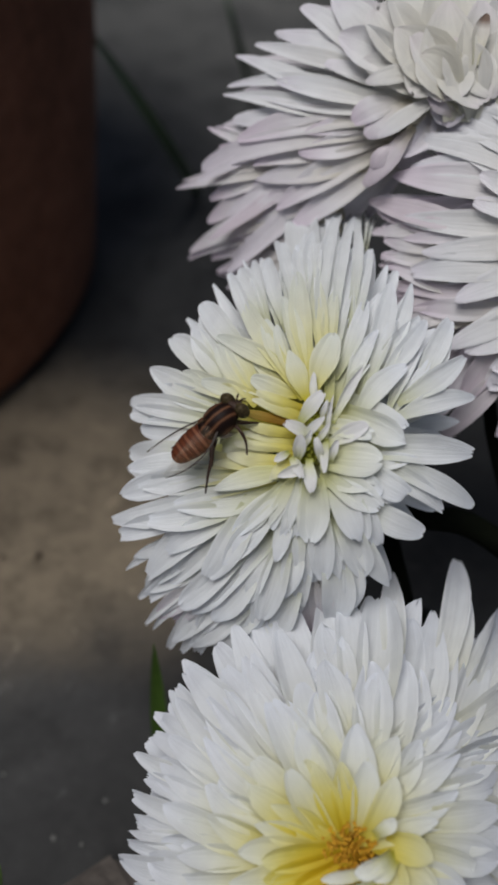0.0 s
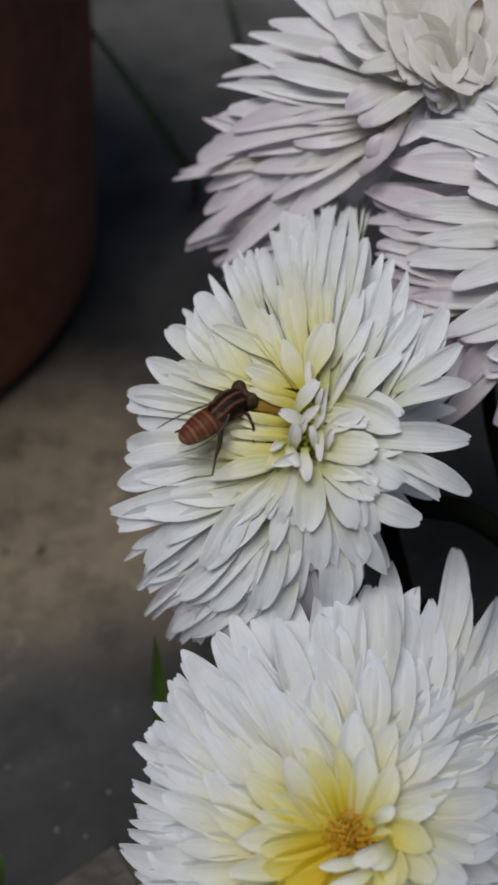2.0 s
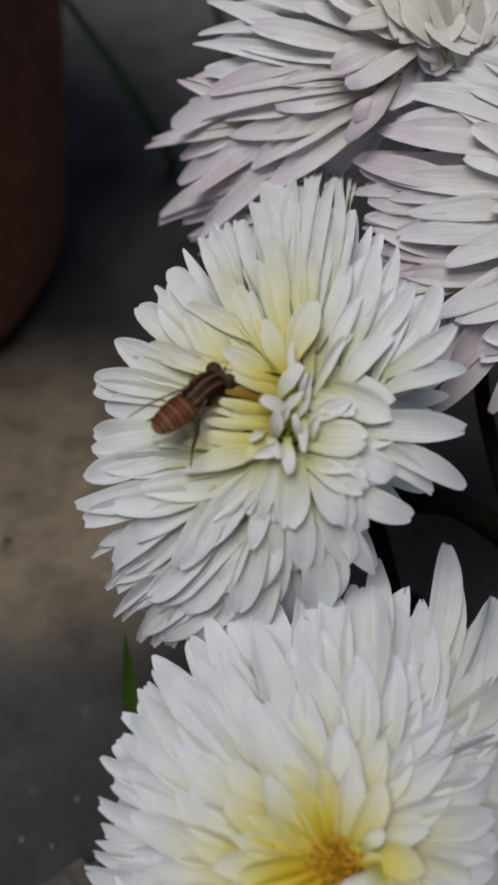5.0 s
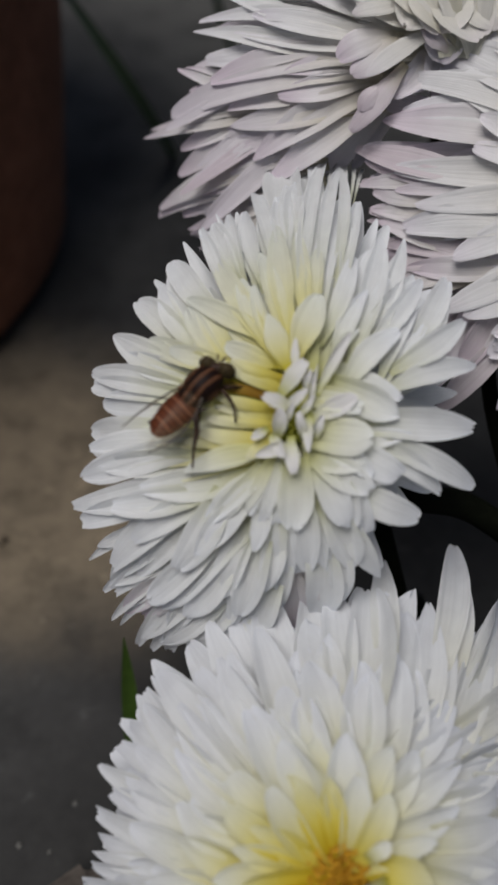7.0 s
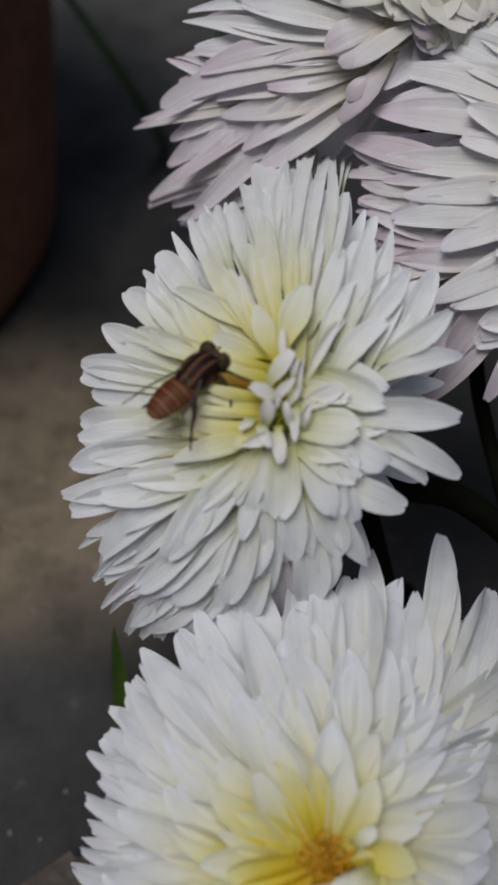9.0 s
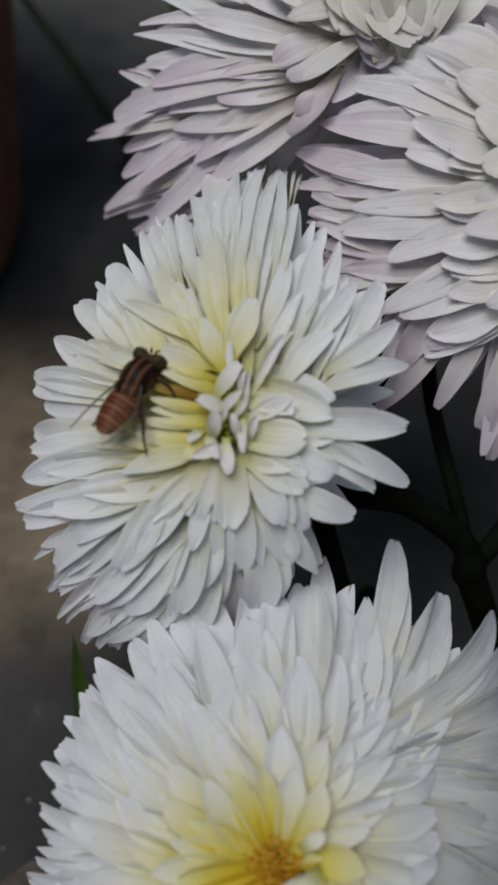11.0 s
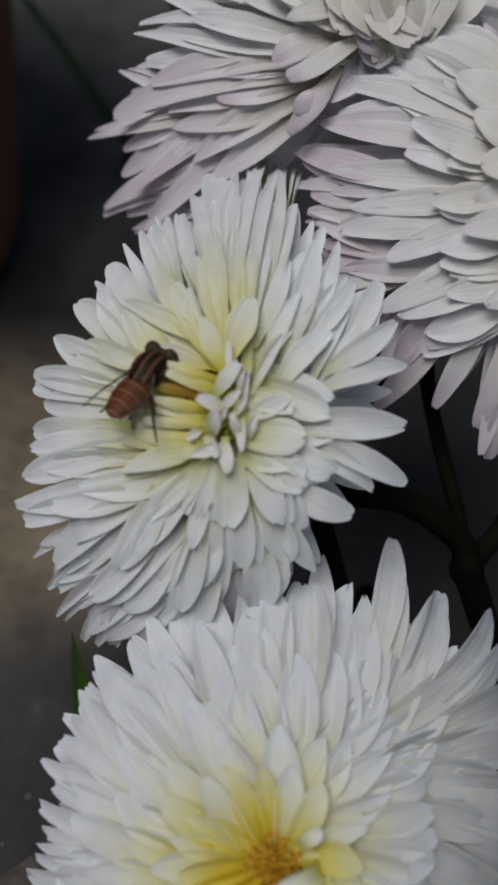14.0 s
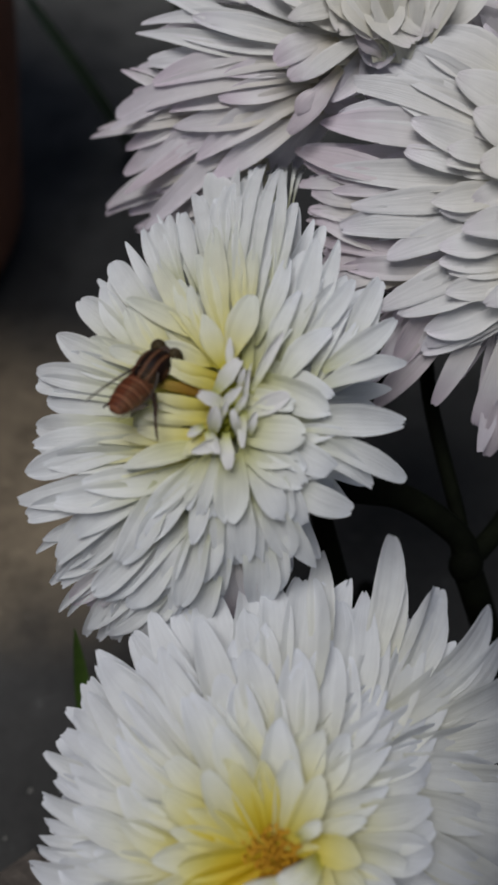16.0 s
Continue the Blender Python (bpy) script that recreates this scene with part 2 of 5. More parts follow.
def tube(bm, points, radii, sides=8, steps=6):
    """A round tapering tube through the points, rounded between them."""
    pts = [Vector(p) for p in points]
    path = []
    for i in range(len(pts) - 1):
        p0, p1, p2, p3 = pts[max(i - 1, 0)], pts[i], pts[i + 1], pts[min(i + 2, len(pts) - 1)]
        for k in range(steps):
            u = k / steps
            q = 0.5 * (2 * p1 + (p2 - p0) * u + (2 * p0 - 5 * p1 + 4 * p2 - p3) * u * u + (3 * p1 - p0 - 3 * p2 + p3) * u ** 3)
            path.append((q, radii[i] + (radii[i + 1] - radii[i]) * u))
    path.append((pts[-1], radii[-1]))
    rings = []
    for i, (q, r) in enumerate(path):
        d = (path[min(i + 1, len(path) - 1)][0] - path[max(i - 1, 0)][0]).normalized()
        a = d.orthogonal().normalized() if not rings else (last - d * last.dot(d)).normalized()
        last = a
        b = d.cross(a)
        rings.append([bm.verts.new(q + (a * math.cos(t) + b * math.sin(t)) * r) for t in (2 * math.pi * k / sides for k in range(sides))])
    for lo, hi in zip(rings, rings[1:]):
        for k in range(sides):
            bm.faces.new((lo[k], lo[(k + 1) % sides], hi[(k + 1) % sides], hi[k]))
    bm.faces.new(list(reversed(rings[0])))
    bm.faces.new(rings[-1])


rnd = random.Random(7)
ACROSS = (-1.0, -0.68, -0.34, 0.0, 0.34, 0.68, 1.0)
ALONG = (0.0, 0.16, 0.32, 0.48, 0.62, 0.75, 0.86, 0.94, 0.985, 1.0)


def petal(parent, angle, reach, mat, z_tip, z_foot, foot=2.5, width=4.2, arch=2.0, cup=0.25, lean=0.0, sway=0.0, blunt=0.55, curl=0.0, origin=(0.0, 0.0), base=0.3, notch=1.0):
    """One ray floret in millimetres: it rises at radius foot, arches over and ends at radius reach in the given direction.
    cup: how far its edges stand up (below 0: hang down); curl: how far its tip rolls back."""
    a = radians(angle)
    e, t, up = Vector((math.cos(a), math.sin(a), 0)), Vector((-math.sin(a), math.cos(a), 0)), Vector((0, 0, 1))
    p0, p2 = Vector((foot, z_foot)), Vector((reach, z_tip))
    p1 = Vector((foot + (reach - foot) * 0.5, max(z_foot, z_tip) + arch))
    verts, uvs = [], []
    nicks, slant = (rnd.uniform(0.0, 0.13), rnd.uniform(0.0, 0.13)), rnd.uniform(-0.06, 0.06)
    teeth = [notch * (slant * x - (nicks[0] if j == 2 else nicks[1] if j == 4 else 0.0)) for j, x in enumerate(ACROSS)]
    end, hook = 0.05 + notch * rnd.choice((0.0, 0.05, 0.15, 0.30, 0.45)), rnd.uniform(-0.5, 0.7)
    roll, edge = rnd.choice((0.0, 0.0, 0.25, 0.5, -0.3)), rnd.choice((-1, 1))
    ruffle, phase, groove = rnd.uniform(0.05, 0.18), rnd.uniform(0, 6.3), rnd.uniform(0.10, 0.30)
    bias, sharp = rnd.uniform(-0.2, 0.2), rnd.uniform(0.45, 0.95)
    for s in ALONG:
        q = p0 * (1 - s) ** 2 + p1 * 2 * s * (1 - s) + p2 * s * s
        d = (p1 - p0) * 2 * (1 - s) + (p2 - p1) * 2 * s
        d.normalize()
        run, nor = e * d.x + up * d.y, up * d.x - e * d.y
        k = min(s / 0.6, 1.0)
        w = base + (1 - base) * (k * k * (3 - 2 * k))
        if s > blunt:
            w *= max(0.0, 1 - ((s - blunt) / (1.0 - blunt)) ** 1.8) ** sharp * (1 - end) + end
        w *= width * 0.5
        tw = radians(lean) * s
        side, out = t * math.cos(tw) + nor * math.sin(tw), nor * math.cos(tw) - t * math.sin(tw)
        mid = e * q.x + up * q.y + t * (sway * 4 * s * (1 - s))
        for j, x in enumerate(ACROSS):
            rise = cup * (1 - 0.8 * s ** 4) * w * (x * x - 0.35) + ruffle * w * math.sin(6 * s + 2.2 * x + phase) * s + (-groove * w if j in (2, 4) else 0.0) + max(notch, 0.4) * roll * w * max(0.0, edge * x) ** 2 * 2.5 * s * (1 - 0.7 * s)
            back = teeth[j] * 1.6 * width * max(0.0, (s - 0.9) * 10)
            v = mid + side * (x * w + bias * w * s) + out * rise + run * back + nor * (0.4 * hook * max(0.0, s - 0.65) ** 2 * 5 - curl * max(0.0, s - 0.55) ** 2 * 5)
            verts.append((v + Vector((*origin, 0.0))) * 0.001)
            uvs.append(((x + 1) / 2, s))
    n = len(ACROSS)
    faces = [(i * n + j, i * n + j + 1, (i + 1) * n + j + 1, (i + 1) * n + j) for i in range(len(ALONG) - 1) for j in range(n - 1)]
    me = bpy.data.meshes.new("petal")
    me.from_pydata(verts, [], faces)
    layer = me.uv_layers.new(name="UVMap")
    layer.data.foreach_set("uv", [c for f in faces for v in f for c in uvs[v]])
    me.polygons.foreach_set("use_smooth", [True] * len(faces))
    me.materials.append(mat)
    ob = new("petal", me)
    ob.parent = parent
    return ob


def whorl(parent, tips, mat, z_tip, z_foot, foot=2.5, width=4.2, arch=2.0, cup=0.25, lean=14.0, sway=0.6, jitter=0.8, blunt=0.5, curl=0.0, quills=False, notch=0.3):
    """A ring of florets, one to each (direction, reach); the small differences between them are drawn by lot.
    quills: the florets on the upper side are narrow, straight and channelled, those below broad and rolled back."""
    for angle, reach in tips:
        m = mat if not isinstance(mat, tuple) else rnd.choice(mat)
        q = 0.5 + 0.5 * math.sin(radians(angle - 15)) if quills else 0.0
        w = width * rnd.uniform(0.84, 1.16) * (1 - 0.08 * q)
        c = (cup * (1 - q) - 0.35 * (1 - q) + 0.4 * q if quills else cup) + rnd.uniform(-0.15, 0.15)
        petal(parent, angle, reach, m, z_tip + rnd.uniform(-jitter, jitter), z_foot + rnd.uniform(-0.4, 0.4), foot, w,
              arch * rnd.uniform(0.6, 1.4) * (1 - 0.5 * q), c, rnd.uniform(-lean, lean) * (1 + q), rnd.uniform(-sway, sway), blunt + rnd.uniform(-0.2, 0.1), curl * (1 - q) * rnd.uniform(0.5, 1.5), notch=notch)


def spray(parent, rows, mat, dome, arch=1.5, cup=0.25, lean=14.0, sway=0.045, blunt=0.52, under=2.0, lift=0.0, curl=0.0, tuck=0.45, base=0.35, notch=0.3, twin=False):
    """Single florets (x, y of the foot, direction, length, width) laid over a dome (top, fall, radius).
    twin: a second, lower floret shows from under each."""
    top, fall, radius = dome
    if twin:
        lower = []
        for x, y, angle, length, width in rows:
            a, off = radians(angle), rnd.choice((-1, 1)) * rnd.uniform(0.35, 0.6) * width
            back = rnd.uniform(-0.06, 0.08) * length
            lower.append((x - off * math.sin(a) - back * math.cos(a), y + off * math.cos(a) - back * math.sin(a), angle + rnd.uniform(-7, 7), length * rnd.uniform(0.88, 1.04), width * rnd.uniform(0.7, 0.95)))
        spray(parent, lower, mat, dome, arch, cup, lean, sway, blunt, under, lift - 0.6, curl, tuck, base, notch)
    for x, y, angle, length, width in rows:
        a = radians(angle)
        tip = math.hypot(x + length * math.cos(a), y + length * math.sin(a))
        m = mat if not isinstance(mat, tuple) else rnd.choice(mat)
        x, y, length = x - tuck * length * math.cos(a), y - tuck * length * math.sin(a), length * (1 + tuck)
        petal(parent, angle, length, m, top - fall * (tip / radius) ** 2 + lift + rnd.uniform(-0.45, 0.45), top - fall * (math.hypot(x, y) / radius) ** 2 - under + lift, 0.0, width,
              arch * rnd.uniform(0.7, 1.3), cup + rnd.uniform(-0.2, 0.2), rnd.uniform(-lean, lean), rnd.uniform(-sway, sway) * length, blunt + rnd.uniform(-0.2, 0.16), curl, (x, y), base, notch)


def ring(count, reach, start=0.0, first=0.0, last=360.0, spread=0.07, tall=0.0, stray=3.5):
    """Directions and reaches of an even ring with natural unevenness."""
    out = []
    for k in range(count):
        a = start + 360.0 * k / count + rnd.uniform(-stray, stray)
        if first <= a % 360.0 <= last:
            out.append((a, reach * rnd.uniform(1 - spread, 1 + spread) * (1 + tall * max(0.0, math.sin(radians(a))) ** 3)))
    return out


def heart(parent, z, radius):
    """The low yellow-green cushion from which the innermost florets rise."""
    bm = bmesh.new()
    lathe(bm, [((radius + 0.8) * 0.001, (z - 4) * 0.001), (radius * 0.001, (z - 2) * 0.001), (radius * 0.0006, (z - 0.9) * 0.001), (radius * 0.0001, (z - 0.6) * 0.001)], 16)
    for k in range(60):
        r, a = radius * math.sqrt(k / 60) * 0.001, k * 2.39996
        h = (z - 1.5 * (r * 1000 / radius) ** 2) * 0.001 + rnd.uniform(-0.0003, 0.0003)
        tube(bm, [(r * math.cos(a), r * math.sin(a), h - 0.003), (r * 1.1 * math.cos(a), r * 1.1 * math.sin(a), h)], [0.0004, 0.0003], 5, 2)
    part("disc", bm, young_floret, parent, "yellow-green tuft of young florets", smooth=False)


def calyx(parent, z):
    """The green cup behind the florets."""
    bm = bmesh.new()
    lathe(bm, [(0.0016, (z - 8) * 0.001), (0.005, (z - 6) * 0.001), (0.0078, (z - 3) * 0.001), (0.0072, z * 0.001), (0.003, (z + 1.5) * 0.001)], 20)
    part("calyx", bm, calyx_green, parent, "dark green cup of bracts")


# ---- ground, paving, pot ----
def build_ground():
    bm = bmesh.new()
    size, cuts = 60.0, 24
    xs = [math.copysign(abs(k / cuts) ** 4, k) * size for k in range(-cuts, cuts + 1)]
    grid = [[bm.verts.new((x, y, 0.0)) for x in xs] for y in xs]
    for j in range(len(xs) - 1):
        for i in range(len(xs) - 1):
            bm.faces.new((grid[j][i], grid[j][i + 1], grid[j + 1][i + 1], grid[j + 1][i]))
    g = part("ground", bm, ground_material(), None)
    tagged(g, "dark grey weathered concrete with a drift of tan sand", "ground", "", "structure")


def build_pot():
    m = thing("flower_pot", pose(-0.1519, 0.1674, 0), "round reddish brown terracotta flower pot on the concrete", "flower pot")
    bm = bmesh.new()
    lathe(bm, [(0.090, 0.0), (0.100, 0.002), (0.1035, 0.007), (0.109, 0.05), (0.115, 0.11), (0.122, 0.17), (0.122, 0.172), (0.130, 0.174), (0.133, 0.178),
               (0.135, 0.205), (0.132, 0.21), (0.125, 0.21), (0.122, 0.206), (0.115, 0.17)], 72)
    part("pot_wall", bm, terracotta, m)
    bm = bmesh.new()
    lathe(bm, [(0.115, 0.176), (0.116, 0.186), (0.07, 0.19), (0.002, 0.192)], 48)
    part("potting_soil", bm, soil, m, "dark brown potting soil")


def build_paver():
    """A broken piece of brick paving whose corner lies before the flowers."""
    m = thing("paving_brick", pose(-0.0230, -0.0088, 0, 0, 0, 215), "pinkish grey paving brick lying on the concrete", "paving brick")
    bm = bmesh.new()
    bmesh.ops.create_cube(bm, size=1.0)
    bmesh.ops.scale(bm, vec=(0.21, 0.10, 0.006), verts=bm.verts)
    bmesh.ops.translate(bm, vec=(0.105, 0.05, 0.003), verts=bm.verts)
    bmesh.ops.bevel(bm, geom=bm.edges[:], offset=0.0018, segments=3, affect="EDGES")
    part("brick", bm, paver, m)


def pebble(place, size, label, mat):
    """A small angular crumb lying on the concrete."""
    bm = bmesh.new()
    bmesh.ops.create_icosphere(bm, subdivisions=2, radius=size)
    for v in bm.verts:
        v.co *= rnd.uniform(0.75, 1.2)
        v.co.z = max(v.co.z * 0.6, -0.45 * size) + 0.42 * size
    o = part("pebble", bm, mat)
    o.location = place
    tagged(o, label, "pebble", "pebbles")


build_ground()
build_pot()
build_paver()


pebble((-0.0270, 0.0018, 0.0), 0.00058, "pale chip of stone on the concrete", pale_stone)
pebble((-0.0357, -0.0052, 0.0), 0.00057, "pale chip of stone on the concrete", pale_stone)
pebble((-0.0304, -0.0064, 0.0), 0.00041, "pale chip of stone on the concrete", pale_stone)
pebble((-0.0318, 0.0379, 0.0), 0.00030, "pale chip of stone on the concrete", pale_stone)
pebble((-0.0472, 0.0069, 0.0), 0.00038, "pale chip of stone on the concrete", pale_stone)
pebble((-0.0571, 0.0591, 0.0), 0.00059, "dark crumb of soil on the sand", dark_crumb)
pebble((-0.0487, 0.0599, 0.0), 0.00079, "dark crumb of soil on the sand", dark_crumb)
pebble((-0.0493, 0.0587, 0.0), 0.00052, "dark crumb of soil on the sand", dark_crumb)


# ---- flowers ----
def flower_mid():
    f = thing("flower", pose(0.00780, 0.01107, 0.08706, 41.21, -5.28, -4.61), "white chrysanthemum with a pale yellow heart, fully open", "flower", "chrysanthemum flowers")
    whorl(f, ((-160, 24.3), (-155, 24.2), (-146, 24.9), (-139, 26.1), (-132, 27.7), (-126, 28.2), (-122, 28.7), (-119, 26.9), (-115, 26.4), (-112, 25.2), (-109, 23.4), (-105, 21.0), (-20, 23.7), (-4, 21.5), (17, 23.5), (30, 23.8), (41, 26.4), (65, 28.5), (73, 29.5), (82, 29.5), (91, 29.5), (100, 29.5), (106, 29.5), (117, 29.4), (128, 27.6), (143, 23.0), (154, 23.4), (168, 24.0), (-175, 23.9), (-165, 25.6)),
          petal_mid, -16.5, -12.0, foot=3.5, width=3.8, arch=2.0, curl=0.2, quills=True, notch=0.2)
    whorl(f, ((135, 27.1), (122, 28.4), (111, 29.5), (95, 29.5), (86, 29.5), (79, 29.5), (68, 28.4), (58, 25.9), (9, 20.9), (-16, 19.7)),
          petal_mid, -15.3, -11.0, foot=3.3, width=3.2, arch=2.0, curl=0.2, quills=True, notch=0.2)
    whorl(f, ((-29, 19.6), (-40, 19.1), (-61, 21.9), (-72, 22.0), (-85, 24.4), (-92, 22.4), (132, 23.8), (115, 26.5), (103, 27.0), (95, 29.3), (87, 29.5), (78, 29.5), (64, 25.0), (48, 23.3), (43, 23.8), (38, 21.6), (21, 21.1), (1, 18.4)),
          petal_mid, -13.5, -9.5, foot=3.0, width=3.9, arch=1.7, curl=0.2, quills=True, notch=0.2)
    whorl(f, ((-37, 15.8), (-62, 18.1), (-77, 19.5), (-89, 19.1), (132, 19.7), (123, 20.1), (116, 22.3), (103, 21.4), (94, 24.0), (89, 24.6), (81, 24.8), (68, 20.3), (51, 18.1), (39, 17.1)),
          petal_mid, -10.0, -8.0, foot=2.8, width=3.7, arch=1.7, curl=0.2, quills=True, notch=0.2)
    whorl(f, ((-4, 13.1), (-29, 13.5), (-55, 15.8), (-66, 13.8), (-86, 15.8), (-97, 15.9), (-178, 17.9), (160, 17.5), (28, 12.1), (111, 18.7), (85, 19.2), (75, 21.2), (60, 17.2), (68, 19.0), (80, 22.0), (52, 15.0), (96, 20.0), (44, 14.5)),
          petal_mid, -8.5, -7.0, foot=2.6, width=3.9, arch=1.7, quills=True, notch=0.2)
    whorl(f, ((3, 8.4), (-29, 9.2), (-52, 9.1), (-86, 10.1), (-173, 13.2), (154, 14.3), (133, 14.6), (115, 14.9), (101, 14.4), (91, 15.5), (78, 13.6), (63, 10.9), (37, 8.9), (131, 17.1), (116, 17.5), (103, 15.9), (70, 15.0), (56, 12.5), (84, 16.0)),
          petal_mid, -4.0, -5.5, foot=2.2, width=3.8, arch=1.5, quills=True, notch=0.2)
    spray(f, ((0.2, 23.0, 101, 18.0, 5.4), (3.0, 24.0, 95, 14.0, 3.6), (6.5, 30.3, 91, 10.9, 0.7), (7.1, 31.6, 86, 9.7, 0.6), (8.0, 32.3, 79, 7.0, 0.6), (4.9, 30.2, 90, 8.9, 1.6),),
          petal_mid, (4.0, 14.0, 26.0), under=2.0, arch=0.8, cup=0.3, lean=6.0, lift=-4.0, tuck=0.3)
    spray(f, ((-8.8, 17.3, 114, 8.4, 2.0), (-7.4, 18.4, 114, 8.2, 2.6), (-2.9, 20.0, 105, 11.6, 2.1), (-4.2, 18.4, 106, 9.2, 2.3), (-1.2, 20.8, 96, 9.1, 3.1), (0.5, 22.1, 92, 10.6, 2.8), (1.1, 18.1, 87, 8.9, 2.3), (2.2, 17.3, 86, 23.1, 2.3), (4.1, 19.8, 84, 18.0, 1.9), (3.6, 11.2, 82, 15.2, 3.2), (6.6, 17.3, 82, 11.4, 2.2), (7.6, 9.1, 76, 13.9, 3.0), (8.2, 8.4, 68, 8.7, 2.1), (10.5, 9.5, 54, 8.6, 2.9), (14.9, 9.0, 62, 8.9, 3.1), (11.4, 5.7, 63, 7.1, 2.1), (-6.4, 18.7, 106, 8.8, 2.0),),
          petal_mid, (4.0, 14.0, 26.0), under=2.0, arch=0.8, cup=0.3, lean=10.0, lift=-0.5, notch=0.5, twin=True)
    spray(f, ((-14.5, 6.1, 151, 10.3, 4.0), (-12.3, 7.6, 136, 11.5, 3.7), (-10.9, 8.9, 128, 9.6, 3.5), (-9.8, 12.7, 129, 10.0, 3.4), (-15.2, 3.4, 165, 12.1, 3.5), (-15.6, 2.4, 167, 11.0, 3.0), (-15.5, 0.7, 172, 9.0, 3.4), (-16.0, -1.6, 178, 10.8, 3.7), (-16.0, -3.6, 178, 11.2, 3.2), (-11.9, 11.9, 122, 7.4, 2.9), (-13.7, 5.0, 158, 8.1, 3.2),),
          petal_mid, (4.0, 14.0, 26.0), lift=-0.8, under=2.2, arch=0.9, cup=0.15, lean=7.0, tuck=0.4, base=0.6, blunt=0.62, notch=0.5)
    spray(f, ((-1.2, -17.9, -86, 8.7, 3.7), (-3.8, -18.6, -91, 9.2, 3.6), (1.0, -18.6, -87, 7.0, 3.0), (-7.6, -22.5, -87, 7.8, 2.8),),
          petal_lilac, (4.0, 14.0, 26.0), under=2.0, arch=0.8, cup=0.2, lean=12.0, lift=-2.2, tuck=0.45, blunt=0.5, notch=1.0)
    spray(f, ((11.8, -1.5, -2, 9.5, 4.0), (13.1, -5.0, -24, 9.4, 3.2), (11.1, -5.5, -34, 7.3, 3.5), (8.6, -2.9, 3, 5.2, 2.7), (9.5, -9.8, -28, 5.8, 3.8), (7.3, -14.0, -64, 6.1, 3.0), (5.2, -17.0, -86, 5.6, 3.1), (2.6, -17.7, -91, 7.3, 4.6), (-1.3, -17.0, -94, 6.3, 3.2),),
          petal_mid, (4.0, 14.0, 26.0), lift=-0.6, blunt=0.42, sway=0.1, notch=0.8, under=1.6, arch=0.8, cup=0.24, lean=8.0, tuck=0.45, base=0.75)
    spray(f, ((6.3, 1.9, -24, 6.5, 3.9), (8.6, -4.8, -33, 4.7, 3.5), (4.7, -12.6, -72, 6.3, 3.9), (6.1, -8.8, -62, 5.9, 3.0), (-1.7, -12.6, -100, 8.7, 3.2), (1.2, -11.9, -86, 6.6, 3.6), (-0.8, -12.6, -89, 6.6, 3.1),),
          petal_mid, (4.0, 14.0, 26.0), lift=-0.2, blunt=0.56, notch=0.8, under=1.6, arch=0.8, cup=0.24, lean=8.0, tuck=0.45, base=0.75, twin=True)
    spray(f, ((3.1, -2.7, -6, 6.2, 4.3), (3.9, -5.6, -35, 6.3, 3.8), (3.6, -7.5, -67, 6.2, 3.4), (0.4, -6.9, -92, 6.6, 4.2), (2.7, 1.2, -11, 5.5, 2.5),),
          petal_mid, (4.0, 14.0, 26.0), lift=0.4, blunt=0.56, notch=0.8, under=1.6, arch=0.8, cup=0.24, lean=8.0, tuck=0.25, base=0.75, twin=True)
    spray(f, ((-4.6, -7.4, -134, 7.9, 2.5), (-3.0, -7.8, -113, 4.4, 1.8),),
          petal_mid, (4.0, 14.0, 26.0), lift=0.9, under=2.2, arch=0.9, cup=0.22, lean=7.0, tuck=0.4, base=0.6, blunt=0.58, notch=0.4)
    spray(f, ((-16.4, -18.8, -140, 11.8, 2.0), (-14.4, -20.9, -131, 12.3, 2.2), (-15.0, -19.5, -141, 12.2, 2.0), (-17.3, -16.3, -145, 10.7, 1.8), (-12.2, -21.6, -132, 12.0, 2.3), (-12.3, -22.3, -123, 9.4, 2.6), (-7.9, -22.1, -124, 9.6, 2.9), (-17.8, -12.8, -152, 11.4, 1.8), (-16.4, -10.4, -166, 12.2, 3.0), (-18.4, -15.3, -138, 8.4, 2.1), (-15.6, -18.1, -140, 9.7, 2.4),),
          petal_mid, (4.0, 9.5, 26.0), lift=-2.8, under=2.0, arch=0.7, cup=0.3, lean=9.0, tuck=0.3, base=0.6, blunt=0.35, notch=0.9)
    spray(f, ((-16.5, -13.8, -166, 9.6, 2.2), (-16.0, -16.9, -154, 10.0, 2.4), (-13.2, -18.6, -147, 11.6, 3.2), (-13.8, -16.8, -152, 11.5, 3.2), (-13.4, -20.8, -148, 8.5, 3.2), (-10.4, -20.3, -133, 8.4, 3.7), (-11.3, -21.8, -145, 11.9, 2.9), (-9.6, -22.4, -143, 10.9, 3.0), (-7.8, -22.7, -134, 8.8, 3.4), (-5.8, -23.4, -125, 7.0, 3.4), (-6.9, -20.5, -120, 6.9, 3.3), (-2.8, -20.4, -114, 8.3, 3.3), (-15.1, -15.1, -149, 9.2, 3.2), (-9.6, -19.2, -137, 6.8, 3.6), (-6.1, -19.1, -106, 7.0, 3.1),),
          (petal_mid, petal_mid, petal_mid, petal_lilac), (4.0, 9.5, 26.0), lift=-2.0, under=2.0, arch=0.7, cup=0.2, lean=9.0, tuck=0.3, base=0.6, blunt=0.52, notch=0.9)
